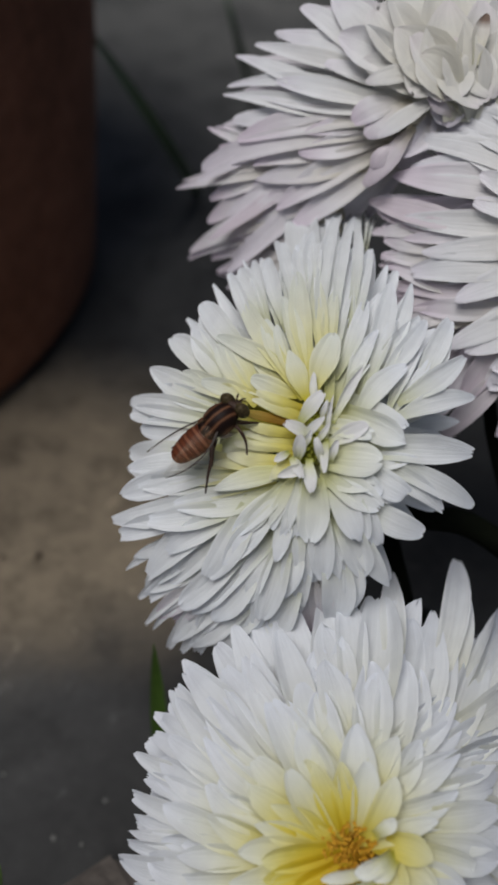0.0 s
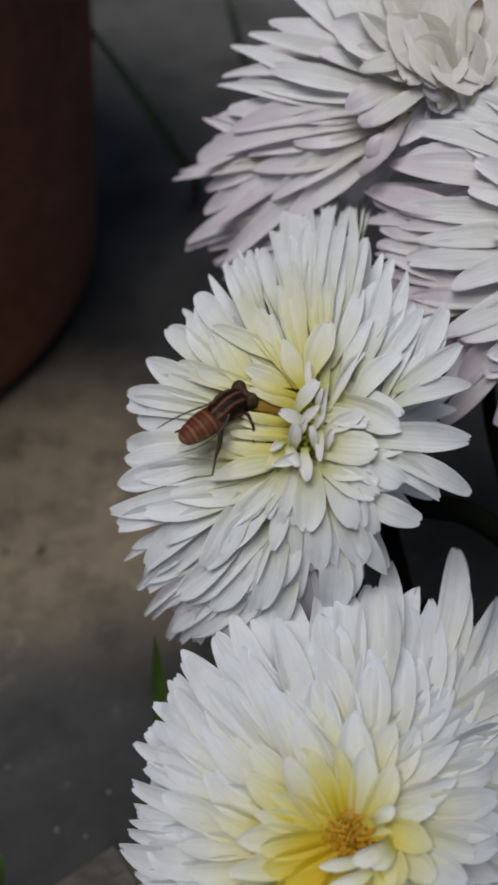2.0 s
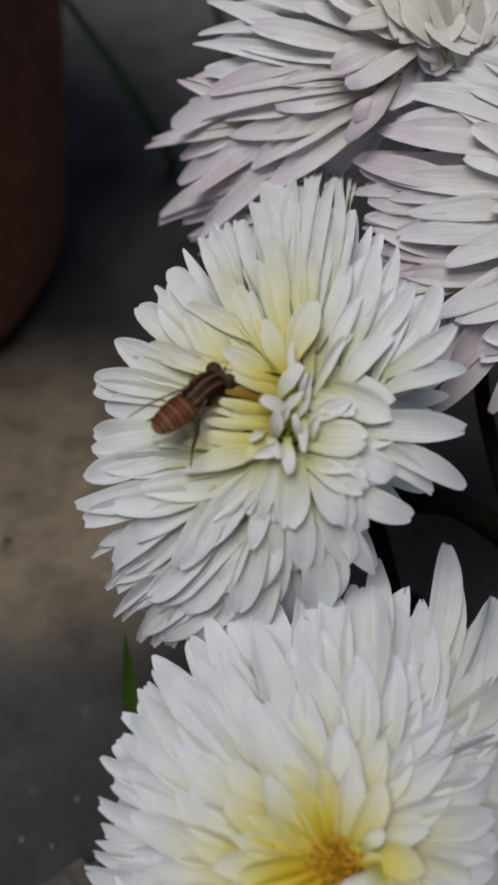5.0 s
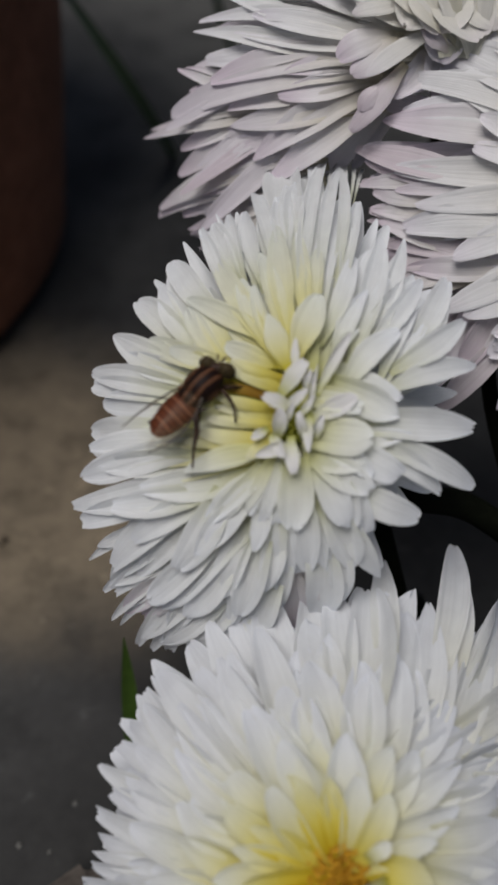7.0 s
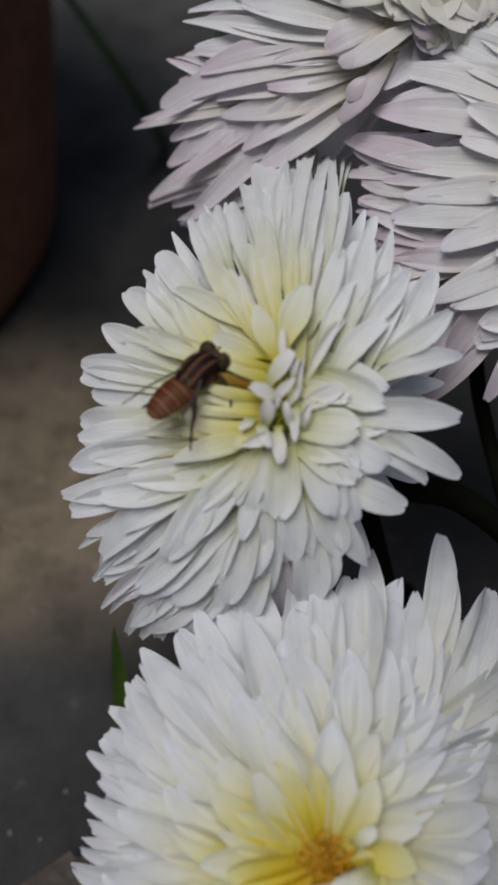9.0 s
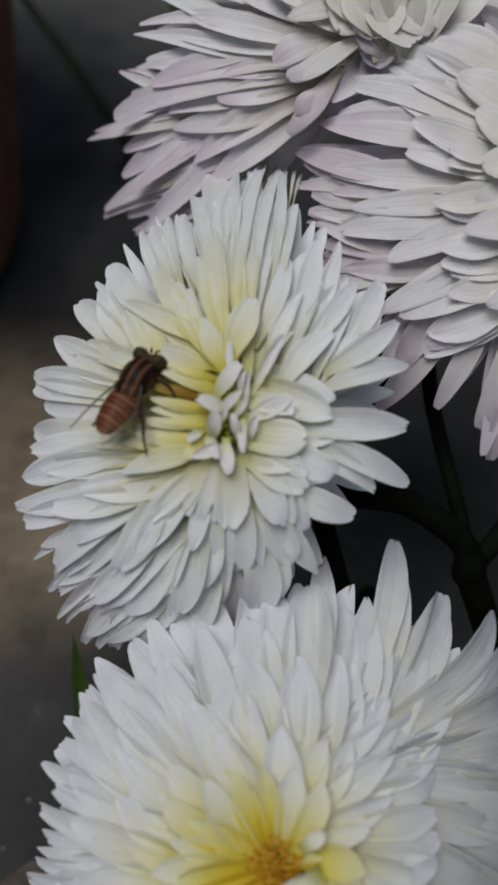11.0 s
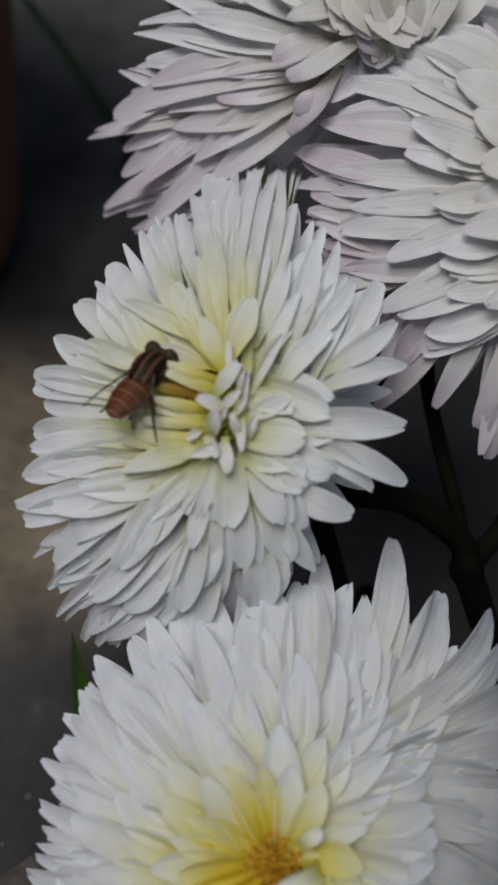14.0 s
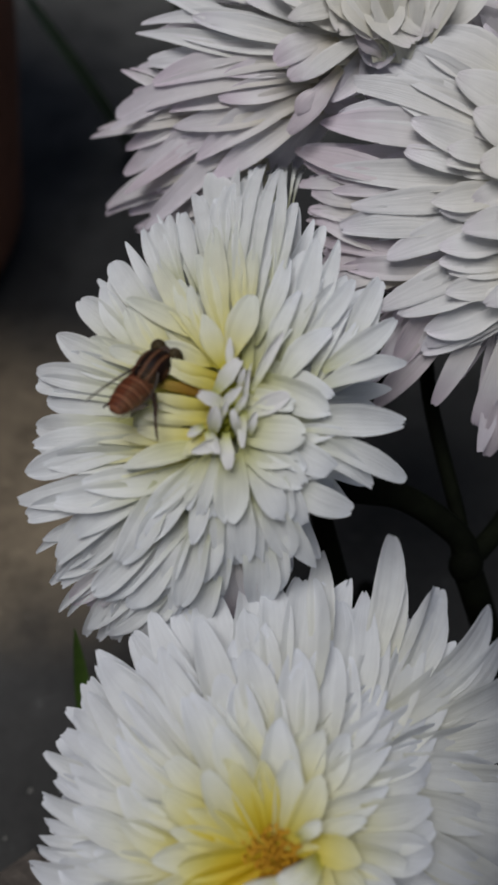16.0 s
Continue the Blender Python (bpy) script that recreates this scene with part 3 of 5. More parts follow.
    spray(f, ((-12.1, -4.4, -169, 14.9, 3.8), (-10.7, -5.2, -177, 13.2, 3.4), (-11.5, -7.7, -170, 17.4, 4.3), (-14.5, -10.0, -167, 13.3, 3.2), (-10.9, -10.3, -146, 15.0, 4.4), (-11.1, -12.3, -139, 11.4, 3.7), (-9.8, -14.9, -139, 11.8, 3.5), (-7.1, -14.9, -138, 13.2, 3.9), (-5.7, -14.2, -116, 8.3, 3.8), (-3.8, -14.9, -108, 9.7, 3.9), (-1.8, -14.2, -103, 7.0, 3.2), (-8.0, -17.6, -130, 9.0, 3.7), (-14.2, -3.7, 180, 11.3, 3.3),),
          petal_mid, (4.0, 9.5, 26.0), lift=-1.0, under=2.0, arch=0.7, cup=0.2, lean=9.0, tuck=0.3, base=0.6, blunt=0.6, notch=0.6)
    spray(f, ((-11.4, -9.0, -171, 10.8, 3.8), (-8.7, -10.3, -124, 9.5, 4.5), (-7.6, -7.7, -174, 10.7, 4.3), (-4.7, -8.7, -126, 8.6, 3.6), (-2.5, -9.7, -107, 6.6, 2.3), (-11.5, -10.9, -153, 9.2, 3.7), (-6.1, -10.9, -134, 7.9, 3.3),),
          petal_mid, (4.0, 9.5, 26.0), lift=0.0, under=2.0, arch=0.7, cup=0.2, lean=9.0, tuck=0.3, base=0.6, blunt=0.6, notch=0.6)
    spray(f, ((3.9, 7.8, 81, 13.3, 3.3), (5.5, 6.5, 74, 14.4, 3.3), (2.9, 11.4, 86, 14.4, 3.2), (7.5, 7.2, 53, 8.5, 3.2), (0.9, 11.4, 99, 10.7, 3.2), (5.5, 14.4, 83, 10.5, 2.7), (8.8, 5.8, 47, 7.0, 3.0),),
          petal_mid, (4.0, 14.0, 26.0), under=2.0, arch=0.6, cup=0.0, lean=8.0, lift=-1.6, tuck=0.3)
    spray(f, ((7.5, 3.5, 49, 7.7, 3.4), (13.4, 6.1, 36, 9.0, 3.7), (13.3, 2.9, 18, 9.1, 3.4), (4.3, 10.1, 70, 9.4, 2.4), (5.9, 7.0, 68, 7.8, 2.5), (5.0, 5.0, 59, 5.1, 1.6),),
          petal_mid, (4.0, 14.0, 26.0), under=2.0, arch=1.0, cup=0.2, sway=0.1, blunt=0.42, notch=0.7, lean=10.0, lift=-0.2, tuck=0.3)
    spray(f, ((-2.1, 5.7, 160, 5.8, 2.8),), petal_khaki, (4.0, 14.0, 26.0), under=1.6, arch=0.5, cup=0.0, lift=-0.7, tuck=0.2)
    spray(f, ((-3.5, 8.8, 150, 10.6, 2.8), (-2.8, 8.5, 122, 14.4, 3.1), (-2.5, 8.5, 115, 8.3, 2.5), (-2.1, 8.4, 109, 6.9, 1.9), (-1.2, 9.8, 105, 10.0, 2.7), (0.1, 10.8, 99, 12.8, 3.2), (1.7, 11.1, 96, 12.7, 2.5), (3.0, 11.1, 88, 9.4, 2.4),),
          petal_khaki, (4.0, 14.0, 26.0), under=2.0, arch=0.8, cup=0.3, lean=10.0, lift=0.2, tuck=0.3)
    spray(f, ((0.9, 6.6, 71, 7.1, 3.7), (-0.4, 5.6, 111, 5.9, 2.9),),
          petal_khaki, (4.0, 14.0, 26.0), under=2.0, arch=1.0, cup=-0.1, lean=6.0, lift=0.8, tuck=0.2)
    spray(f, ((-11.0, -4.5, -180, 10.3, 3.5), (-8.6, -5.5, -173, 11.1, 3.2), (-10.6, -3.5, 172, 8.5, 2.7),),
          petal_khaki, (4.0, 14.0, 26.0), lift=0.0, under=2.2, arch=0.9, cup=0.15, lean=7.0, tuck=0.4, base=0.6, blunt=0.62, notch=0.5)
    spray(f, ((-10.7, 6.0, 156, 7.6, 2.8), (-8.3, 6.8, 125, 7.5, 2.7), (-7.7, 7.8, 117, 7.8, 2.8), (-8.6, 5.9, 162, 6.2, 2.4),),
          petal_khaki, (4.0, 14.0, 26.0), lift=-0.3, under=2.2, arch=0.9, cup=0.15, lean=7.0, tuck=0.4, base=0.6, blunt=0.62, notch=0.5)
    spray(f, ((-4.4, 6.9, 149, 7.7, 3.1), (-4.7, 5.7, 157, 7.2, 2.9), (-4.1, 7.7, 133, 6.8, 2.7),),
          petal_khaki, (4.0, 14.0, 26.0), lift=-1.0, under=2.2, arch=0.9, cup=0.15, lean=7.0, tuck=0.4, base=0.6, blunt=0.62, notch=0.5)
    spray(f, ((-1.3, 3.8, 160, 5.8, 1.6), (-1.4, 2.4, 158, 6.3, 1.8), (-2.1, 0.4, 168, 6.8, 1.6), (-2.0, -0.6, 170, 6.8, 1.6), (-2.3, -1.5, 174, 7.4, 1.3), (-2.7, -3.0, 174, 8.0, 2.1), (-3.9, -4.5, 172, 8.8, 1.7), (-2.0, -2.4, -133, 4.3, 1.6),),
          petal_finger, (4.0, 14.0, 26.0), under=2.4, arch=1.3, cup=-0.55, lean=8.0, lift=0.3, tuck=0.2, base=0.7, curl=0.3)
    spray(f, ((-2.5, 1.6, 166, 6.8, 1.3), (-2.2, -1.8, 179, 4.7, 0.5),),
          petal_amber, (4.0, 14.0, 26.0), under=2.0, arch=1.0, cup=-0.4, lean=6.0, lift=-0.2, tuck=0.2, base=0.7)
    spray(f, ((-3.5, -4.9, -168, 9.0, 2.8), (-3.6, -7.4, -141, 8.0, 3.0), (-2.2, -5.5, -117, 6.5, 1.7), (-1.6, -6.5, -108, 6.9, 1.7),),
          petal_mid, (4.0, 14.0, 26.0), under=2.0, arch=1.0, cup=0.1, lean=8.0, lift=0.8, tuck=0.25, base=0.55)
    spray(f, ((-0.6, 2.1, 51, 4.2, 2.1), (0.1, 0.4, 160, 3.1, 1.8), (-0.3, -0.1, 41, 3.4, 1.3), (0.9, 4.3, 91, 3.7, 1.1), (2.6, 0.1, 82, 4.9, 0.8), (-1.3, -2.7, 81, 2.7, 1.8), (-0.2, -4.2, -165, 3.7, 1.8), (0.2, -3.6, -86, 3.6, 1.8), (2.3, -1.0, -93, 3.8, 1.3), (-1.9, -3.1, -62, 2.6, 1.6), (3.7, 2.7, 61, 6.7, 1.4), (3.2, -0.7, 25, 4.8, 2.4), (1.2, -0.7, 53, 2.7, 1.0), (1.5, -2.9, 99, 2.6, 1.2), (-0.4, -1.3, 63, 2.1, 0.9), (3.0, -2.9, 70, 2.3, 1.2), (1.8, 2.1, 71, 2.3, 0.9), (-2.6, -2.2, -143, 1.8, 1.2),),
          petal_heart, (4.0, 14.0, 26.0), under=1.6, cup=0.25, lean=34.0, lift=1.0, blunt=0.3, tuck=0.2, arch=0.4, base=0.45, notch=0.6)
    heart(f, 1.0, 2.8)
    calyx(f, -9.0)
    return f


def flower_low():
    f = thing("flower", pose(0.01076, -0.03180, 0.06116, 37.0, -0.0, 0.0), "large white chrysanthemum with a golden yellow centre", "flower", "chrysanthemum flowers")
    whorl(f, ((-169, 25.7), (-180, 24.6), (171, 24.3), (162, 24.5), (150, 23.1), (142, 24.0), (134, 24.5), (125, 24.1), (113, 23.9), (103, 24.8), (93, 24.8), (85, 25.6), (77, 27.6), (63, 26.1), (55, 31.0), (45, 31.4), (37, 33.8), (30, 31.3)),
          petal_low, -18.5, -13.0, foot=4.0, width=4.6, arch=3.0, blunt=0.54, notch=0.3, jitter=0.6, cup=0.1)
    whorl(f, ring(34, 25.5, 3, 185, 380.0), petal_low, -18.0, -13.0, foot=4.0, width=4.8, arch=3.0)
    whorl(f, ring(30, 31.0, 2, 0, 32.0) + ring(30, 31.0, 5, 292, 360.0) + ring(30, 28.0, 1, 250, 360.0) + ring(30, 31.5, 9, 245, 300.0), petal_low, -19.0, -13.0, foot=4.0, width=6.4, arch=2.6, cup=0.1, notch=0.1, lean=6.0)
    whorl(f, ring(40, 25.4, 8, tall=0.22, spread=0.05), petal_low, -17.0, -12.5, foot=3.5, width=5.4, arch=3.0, cup=0.3, blunt=0.54, notch=0.3, jitter=1.2, lean=18.0)
    whorl(f, ring(34, 22.5, 1, tall=0.22, spread=0.10), petal_low, -15.0, -12.0, foot=3.2, width=5.2, arch=2.6, cup=0.2, blunt=0.54, notch=0.3, jitter=1.2, lean=20.0)
    whorl(f, ring(28, 18.5, 5, tall=0.22, spread=0.16, stray=7.0), petal_low, -9.6, -9.5, foot=3.0, width=5.0, arch=2.4, cup=0.3, blunt=0.54, notch=0.3, jitter=1.1, lean=22.0)
    whorl(f, ring(24, 15.0, 2, tall=0.25, spread=0.26, stray=9.0), petal_low, -7.2, -7.5, foot=2.6, width=4.6, arch=1.3, curl=0.6, cup=0.4, blunt=0.54, notch=0.3, jitter=1.0, lean=24.0)
    whorl(f, ring(22, 12.5, 6, spread=0.1, stray=6.0), petal_low, -4.6, -5.2, foot=2.2, width=5.4, arch=0.5, cup=0.1, lean=12.0)
    whorl(f, ring(34, 30.0, 4, 0, 66.0) + ring(34, 30.0, 2, 280, 360.0), petal_low, -18.5, -12.0, foot=8.0, width=5.6, arch=0.8, cup=0.1, lean=8.0, blunt=0.68, notch=0.6)
    whorl(f, ring(28, 23.0, 1, 0, 55.0) + ring(28, 23.0, 6, 270, 360.0), petal_low, -12.0, -8.0, foot=6.0, width=5.4, arch=0.8, cup=0.1, lean=8.0, blunt=0.66, notch=0.5)
    whorl(f, ring(24, 17.0, 3, 0, 40.0) + ring(24, 17.0, 6, 250, 360.0), petal_low, -7.0, -5.0, foot=4.0, width=5.0, arch=0.8, cup=0.1, lean=8.0, blunt=0.64, notch=0.4)
    whorl(f, ring(20, 9.5, 3, spread=0.12, stray=6.0), petal_low, -1.6, -4.0, foot=1.8, width=4.4, arch=0.5, cup=0.1, lean=14.0)
    spray(f, ((21.6, 16.0, 25, 17.2, 5.2), (23.6, 12.8, 20, 16.1, 5.4), (24.2, 10.8, 6, 16.9, 5.8), (24.6, 8.1, -7, 17.8, 5.9), (24.1, 5.1, -17, 19.5, 5.9), (23.8, 1.9, -24, 20.7, 6.0), (22.7, -1.1, -33, 23.0, 6.1), (20.9, -3.2, -40, 25.5, 6.2), (18.6, 18.0, 43, 12.8, 4.7),),
          petal_low, (2.0, 15.0, 28.0), lift=-2.8, under=2.2, arch=0.8, cup=0.16, lean=12.0, tuck=0.4, base=0.6, blunt=0.58, notch=0.8)
    spray(f, ((17.5, 13.4, 20, 13.2, 4.9), (18.4, 9.6, -2, 13.4, 4.9), (18.1, 6.7, -15, 14.3, 4.9), (17.7, 3.1, -23, 14.9, 4.9), (16.8, 0.2, -36, 15.6, 4.9),),
          petal_low, (2.0, 15.0, 28.0), lift=-1.8, under=2.2, arch=0.8, cup=0.16, lean=12.0, tuck=0.4, base=0.6, blunt=0.58, notch=0.5)
    spray(f, ((-18.7, 7.5, 169, 7.3, 2.7), (-16.6, 10.6, 153, 6.5, 3.0), (-17.3, 8.6, 156, 6.6, 2.7), (-14.4, 11.5, 139, 8.7, 3.6), (-17.2, 5.4, 173, 7.1, 2.7), (-18.0, 2.7, 174, 8.0, 3.0), (-18.0, 1.4, -178, 7.6, 2.5), (-18.7, -0.0, -173, 7.7, 2.6), (-19.5, -1.4, -173, 7.0, 2.3), (-18.8, -3.6, -173, 9.2, 4.3), (-18.1, -5.5, -165, 7.9, 3.4), (-17.4, -6.8, -161, 8.3, 3.3), (-11.5, 13.5, 145, 9.9, 4.5),),
          petal_low, (2.0, 15.0, 28.0), lift=-2.2, under=2.4, arch=1.3, cup=0.26, lean=13.0, tuck=0.4, base=0.6, blunt=0.5, notch=0.9)
    spray(f, ((0.6, 17.5, 100, 8.5, 4.9), (2.1, 18.8, 88, 9.8, 4.2), (4.8, 17.4, 80, 11.8, 5.9), (8.4, 21.9, 83, 10.7, 3.6), (9.0, 15.9, 78, 10.7, 5.1), (11.6, 15.8, 74, 11.9, 5.2), (15.7, 22.2, 65, 13.7, 4.1), (17.1, 20.7, 67, 9.9, 3.6), (12.6, 14.4, 65, 10.1, 4.3), (15.5, 12.9, 57, 13.2, 5.4), (19.9, 17.8, 51, 10.7, 4.7), (17.6, 10.7, 41, 9.0, 5.2),),
          petal_low, (2.0, 15.0, 28.0), lift=-2.0, under=2.2, arch=0.8, cup=0.3, lean=14.0, tuck=0.4, base=0.6, blunt=0.62, notch=0.8)
    spray(f, ((-11.5, 14.3, 143, 9.4, 5.0), (-7.3, 11.9, 128, 10.6, 4.7), (-12.9, 9.2, 138, 10.3, 3.6), (-12.9, 6.7, 149, 9.6, 3.8), (-14.3, 5.3, 156, 8.7, 4.1), (-15.7, 4.5, 165, 7.5, 3.5), (-13.0, 1.0, 163, 8.9, 3.7), (-15.8, -3.6, -180, 8.0, 4.6), (-13.0, -0.9, 178, 8.7, 4.0), (-13.1, -5.0, -175, 7.4, 4.2), (-6.6, 13.2, 120, 9.7, 4.1), (-3.8, 15.1, 107, 10.2, 4.4),),
          petal_low, (2.0, 15.0, 28.0), lift=-1.4, under=2.4, arch=1.3, cup=0.26, lean=13.0, tuck=0.4, base=0.6, blunt=0.58, notch=0.5)
    spray(f, ((0.2, 13.9, 101, 7.8, 4.4), (3.5, 12.0, 82, 9.5, 5.2), (-0.0, 10.3, 105, 8.0, 4.2), (6.9, 11.8, 77, 9.7, 5.3), (8.3, 11.1, 37, 8.7, 4.1), (8.8, 9.3, 32, 8.3, 4.5), (13.8, 8.2, 18, 8.8, 5.0), (12.1, 6.5, 5, 8.5, 4.2), (-2.0, 11.5, 108, 7.8, 4.1),),
          petal_low, (2.0, 15.0, 28.0), lift=-1.0, under=2.4, arch=1.3, cup=0.26, lean=13.0, tuck=0.4, base=0.6, blunt=0.58, notch=0.5, twin=True)
    spray(f, ((-8.8, 9.0, 135, 10.6, 4.5), (-10.1, 7.1, 141, 8.1, 3.5), (-10.2, 3.4, 148, 6.7, 3.8), (-10.9, -1.1, -175, 8.9, 3.5), (-8.3, 1.1, 163, 7.9, 3.4), (-4.1, 7.9, 115, 9.8, 4.8), (-5.5, 5.5, 135, 6.6, 3.7), (-11.6, 0.1, 165, 8.1, 3.3), (-11.6, -3.1, -170, 7.1, 3.9),),
          petal_low, (2.0, 15.0, 28.0), lift=-0.6, under=2.4, arch=1.3, cup=0.26, lean=13.0, tuck=0.4, base=0.6, blunt=0.58, notch=0.5, twin=True)
    spray(f, ((0.3, 5.6, 117, 7.4, 3.8), (1.6, 5.6, 87, 8.8, 4.6), (4.4, 7.3, 64, 6.3, 4.3), (6.4, 7.2, 55, 6.4, 3.6), (7.1, 7.1, 24, 8.8, 4.4), (6.9, 4.7, 13, 7.7, 3.7), (11.0, 3.7, -1, 8.9, 4.1), (10.9, 1.9, -5, 9.1, 4.1), (-1.6, 5.6, 110, 8.9, 4.1),),
          petal_low, (2.0, 15.0, 28.0), lift=-0.2, under=2.4, arch=1.3, cup=0.26, lean=13.0, tuck=0.4, base=0.6, blunt=0.58, notch=0.5, twin=True)
    spray(f, ((-4.3, 3.3, 148, 7.6, 3.3), (-3.1, 2.7, 151, 5.8, 3.1), (-3.8, 0.2, 180, 8.3, 3.9), (-3.8, -1.1, -164, 9.6, 3.9), (-2.5, -1.1, -166, 6.8, 3.2), (-1.3, -1.7, -152, 5.8, 3.2), (-1.9, -2.3, -152, 9.6, 3.9), (-0.0, -3.0, -124, 4.7, 3.2), (2.6, -3.7, -86, 4.0, 3.9),),
          petal_low, (2.0, 15.0, 28.0), lift=0.1, under=2.4, arch=1.3, cup=0.26, lean=13.0, tuck=0.4, base=0.6, blunt=0.58, notch=0.3)
    spray(f, ((2.1, 4.6, 80, 6.1, 3.1), (3.4, 3.3, 60, 6.4, 3.2), (4.6, 1.7, 17, 7.1, 2.7), (5.9, 1.3, -20, 4.9, 3.6), (6.6, 0.7, -16, 9.7, 3.7), (12.1, 0.1, -15, 7.9, 4.9),),
          petal_low, (2.0, 15.0, 28.0), lift=0.6, under=2.4, arch=1.3, cup=0.26, lean=13.0, tuck=0.4, base=0.6, blunt=0.58, notch=0.3)
    spray(f, ((5.8, -1.0, -78, 3.4, 3.6), (6.5, -0.8, -40, 5.4, 3.6), (9.1, -2.0, -28, 6.6, 4.2), (5.1, -1.6, -108, 3.4, 2.7),),
          petal_low, (2.0, 15.0, 28.0), lift=0.9, under=2.4, arch=1.3, cup=0.26, lean=13.0, tuck=0.4, base=0.6, blunt=0.58, notch=0.3)
    spray(f, ((5.1, 0.4, -161, 4.3, 2.1), (5.8, 0.1, -148, 3.3, 2.4), (3.1, -1.2, -175, 5.8, 1.5), (3.4, -2.1, -161, 5.1, 1.8), (3.9, 2.9, 39, 2.7, 1.8),),
          petal_cream, (2.0, 15.0, 28.0), lift=1.4, under=1.6, arch=1.2, cup=0.3, lean=9.0, tuck=0.15, base=0.6, blunt=0.58, notch=0.3)
    spray(f, ((-2.1, 3.4, 123, 7.4, 3.4), (-0.8, 4.3, 112, 6.4, 3.2), (-3.1, 1.5, 165, 7.3, 3.4), (0.6, 4.8, 95, 5.8, 3.2), (-2.5, 0.3, -172, 6.8, 3.3), (-1.6, -0.9, -160, 7.2, 3.3),),
          petal_low, (2.0, 15.0, 28.0), lift=0.35, under=2.2, arch=0.6, cup=0.16, lean=9.0, tuck=0.4, base=0.6, blunt=0.58, notch=0.3)
    bm = bmesh.new()
    lathe(bm, [(0.0050, -0.0055), (0.0045, -0.0028), (0.0034, -0.0012), (0.0003, -0.0003)], 16)
    bmesh.ops.translate(bm, vec=(0.0008, 0.0008, 0.0), verts=bm.verts)
    for k in range(170):
        r, a = 0.00018 * math.sqrt(k) * rnd.uniform(0.85, 1.15), k * 2.39996 + rnd.uniform(-0.3, 0.3)
        h = 0.0010 - 40.0 * r * r + rnd.uniform(-0.0006, 0.0008)
        tip = (0.0008 + r * 1.2 * math.cos(a) + rnd.uniform(-0.0003, 0.0003), 0.0008 + r * 1.2 * math.sin(a) + rnd.uniform(-0.0003, 0.0003), h)
        tube(bm, [(0.0008 + r * math.cos(a), 0.0008 + r * math.sin(a), -0.005), tip], [0.00016, rnd.uniform(0.00012, 0.00024)], 5, 2)
    part("disc", bm, floret, f, "orange-brown tuft of tiny florets", smooth=False)
    calyx(f, -13.0)
    return f


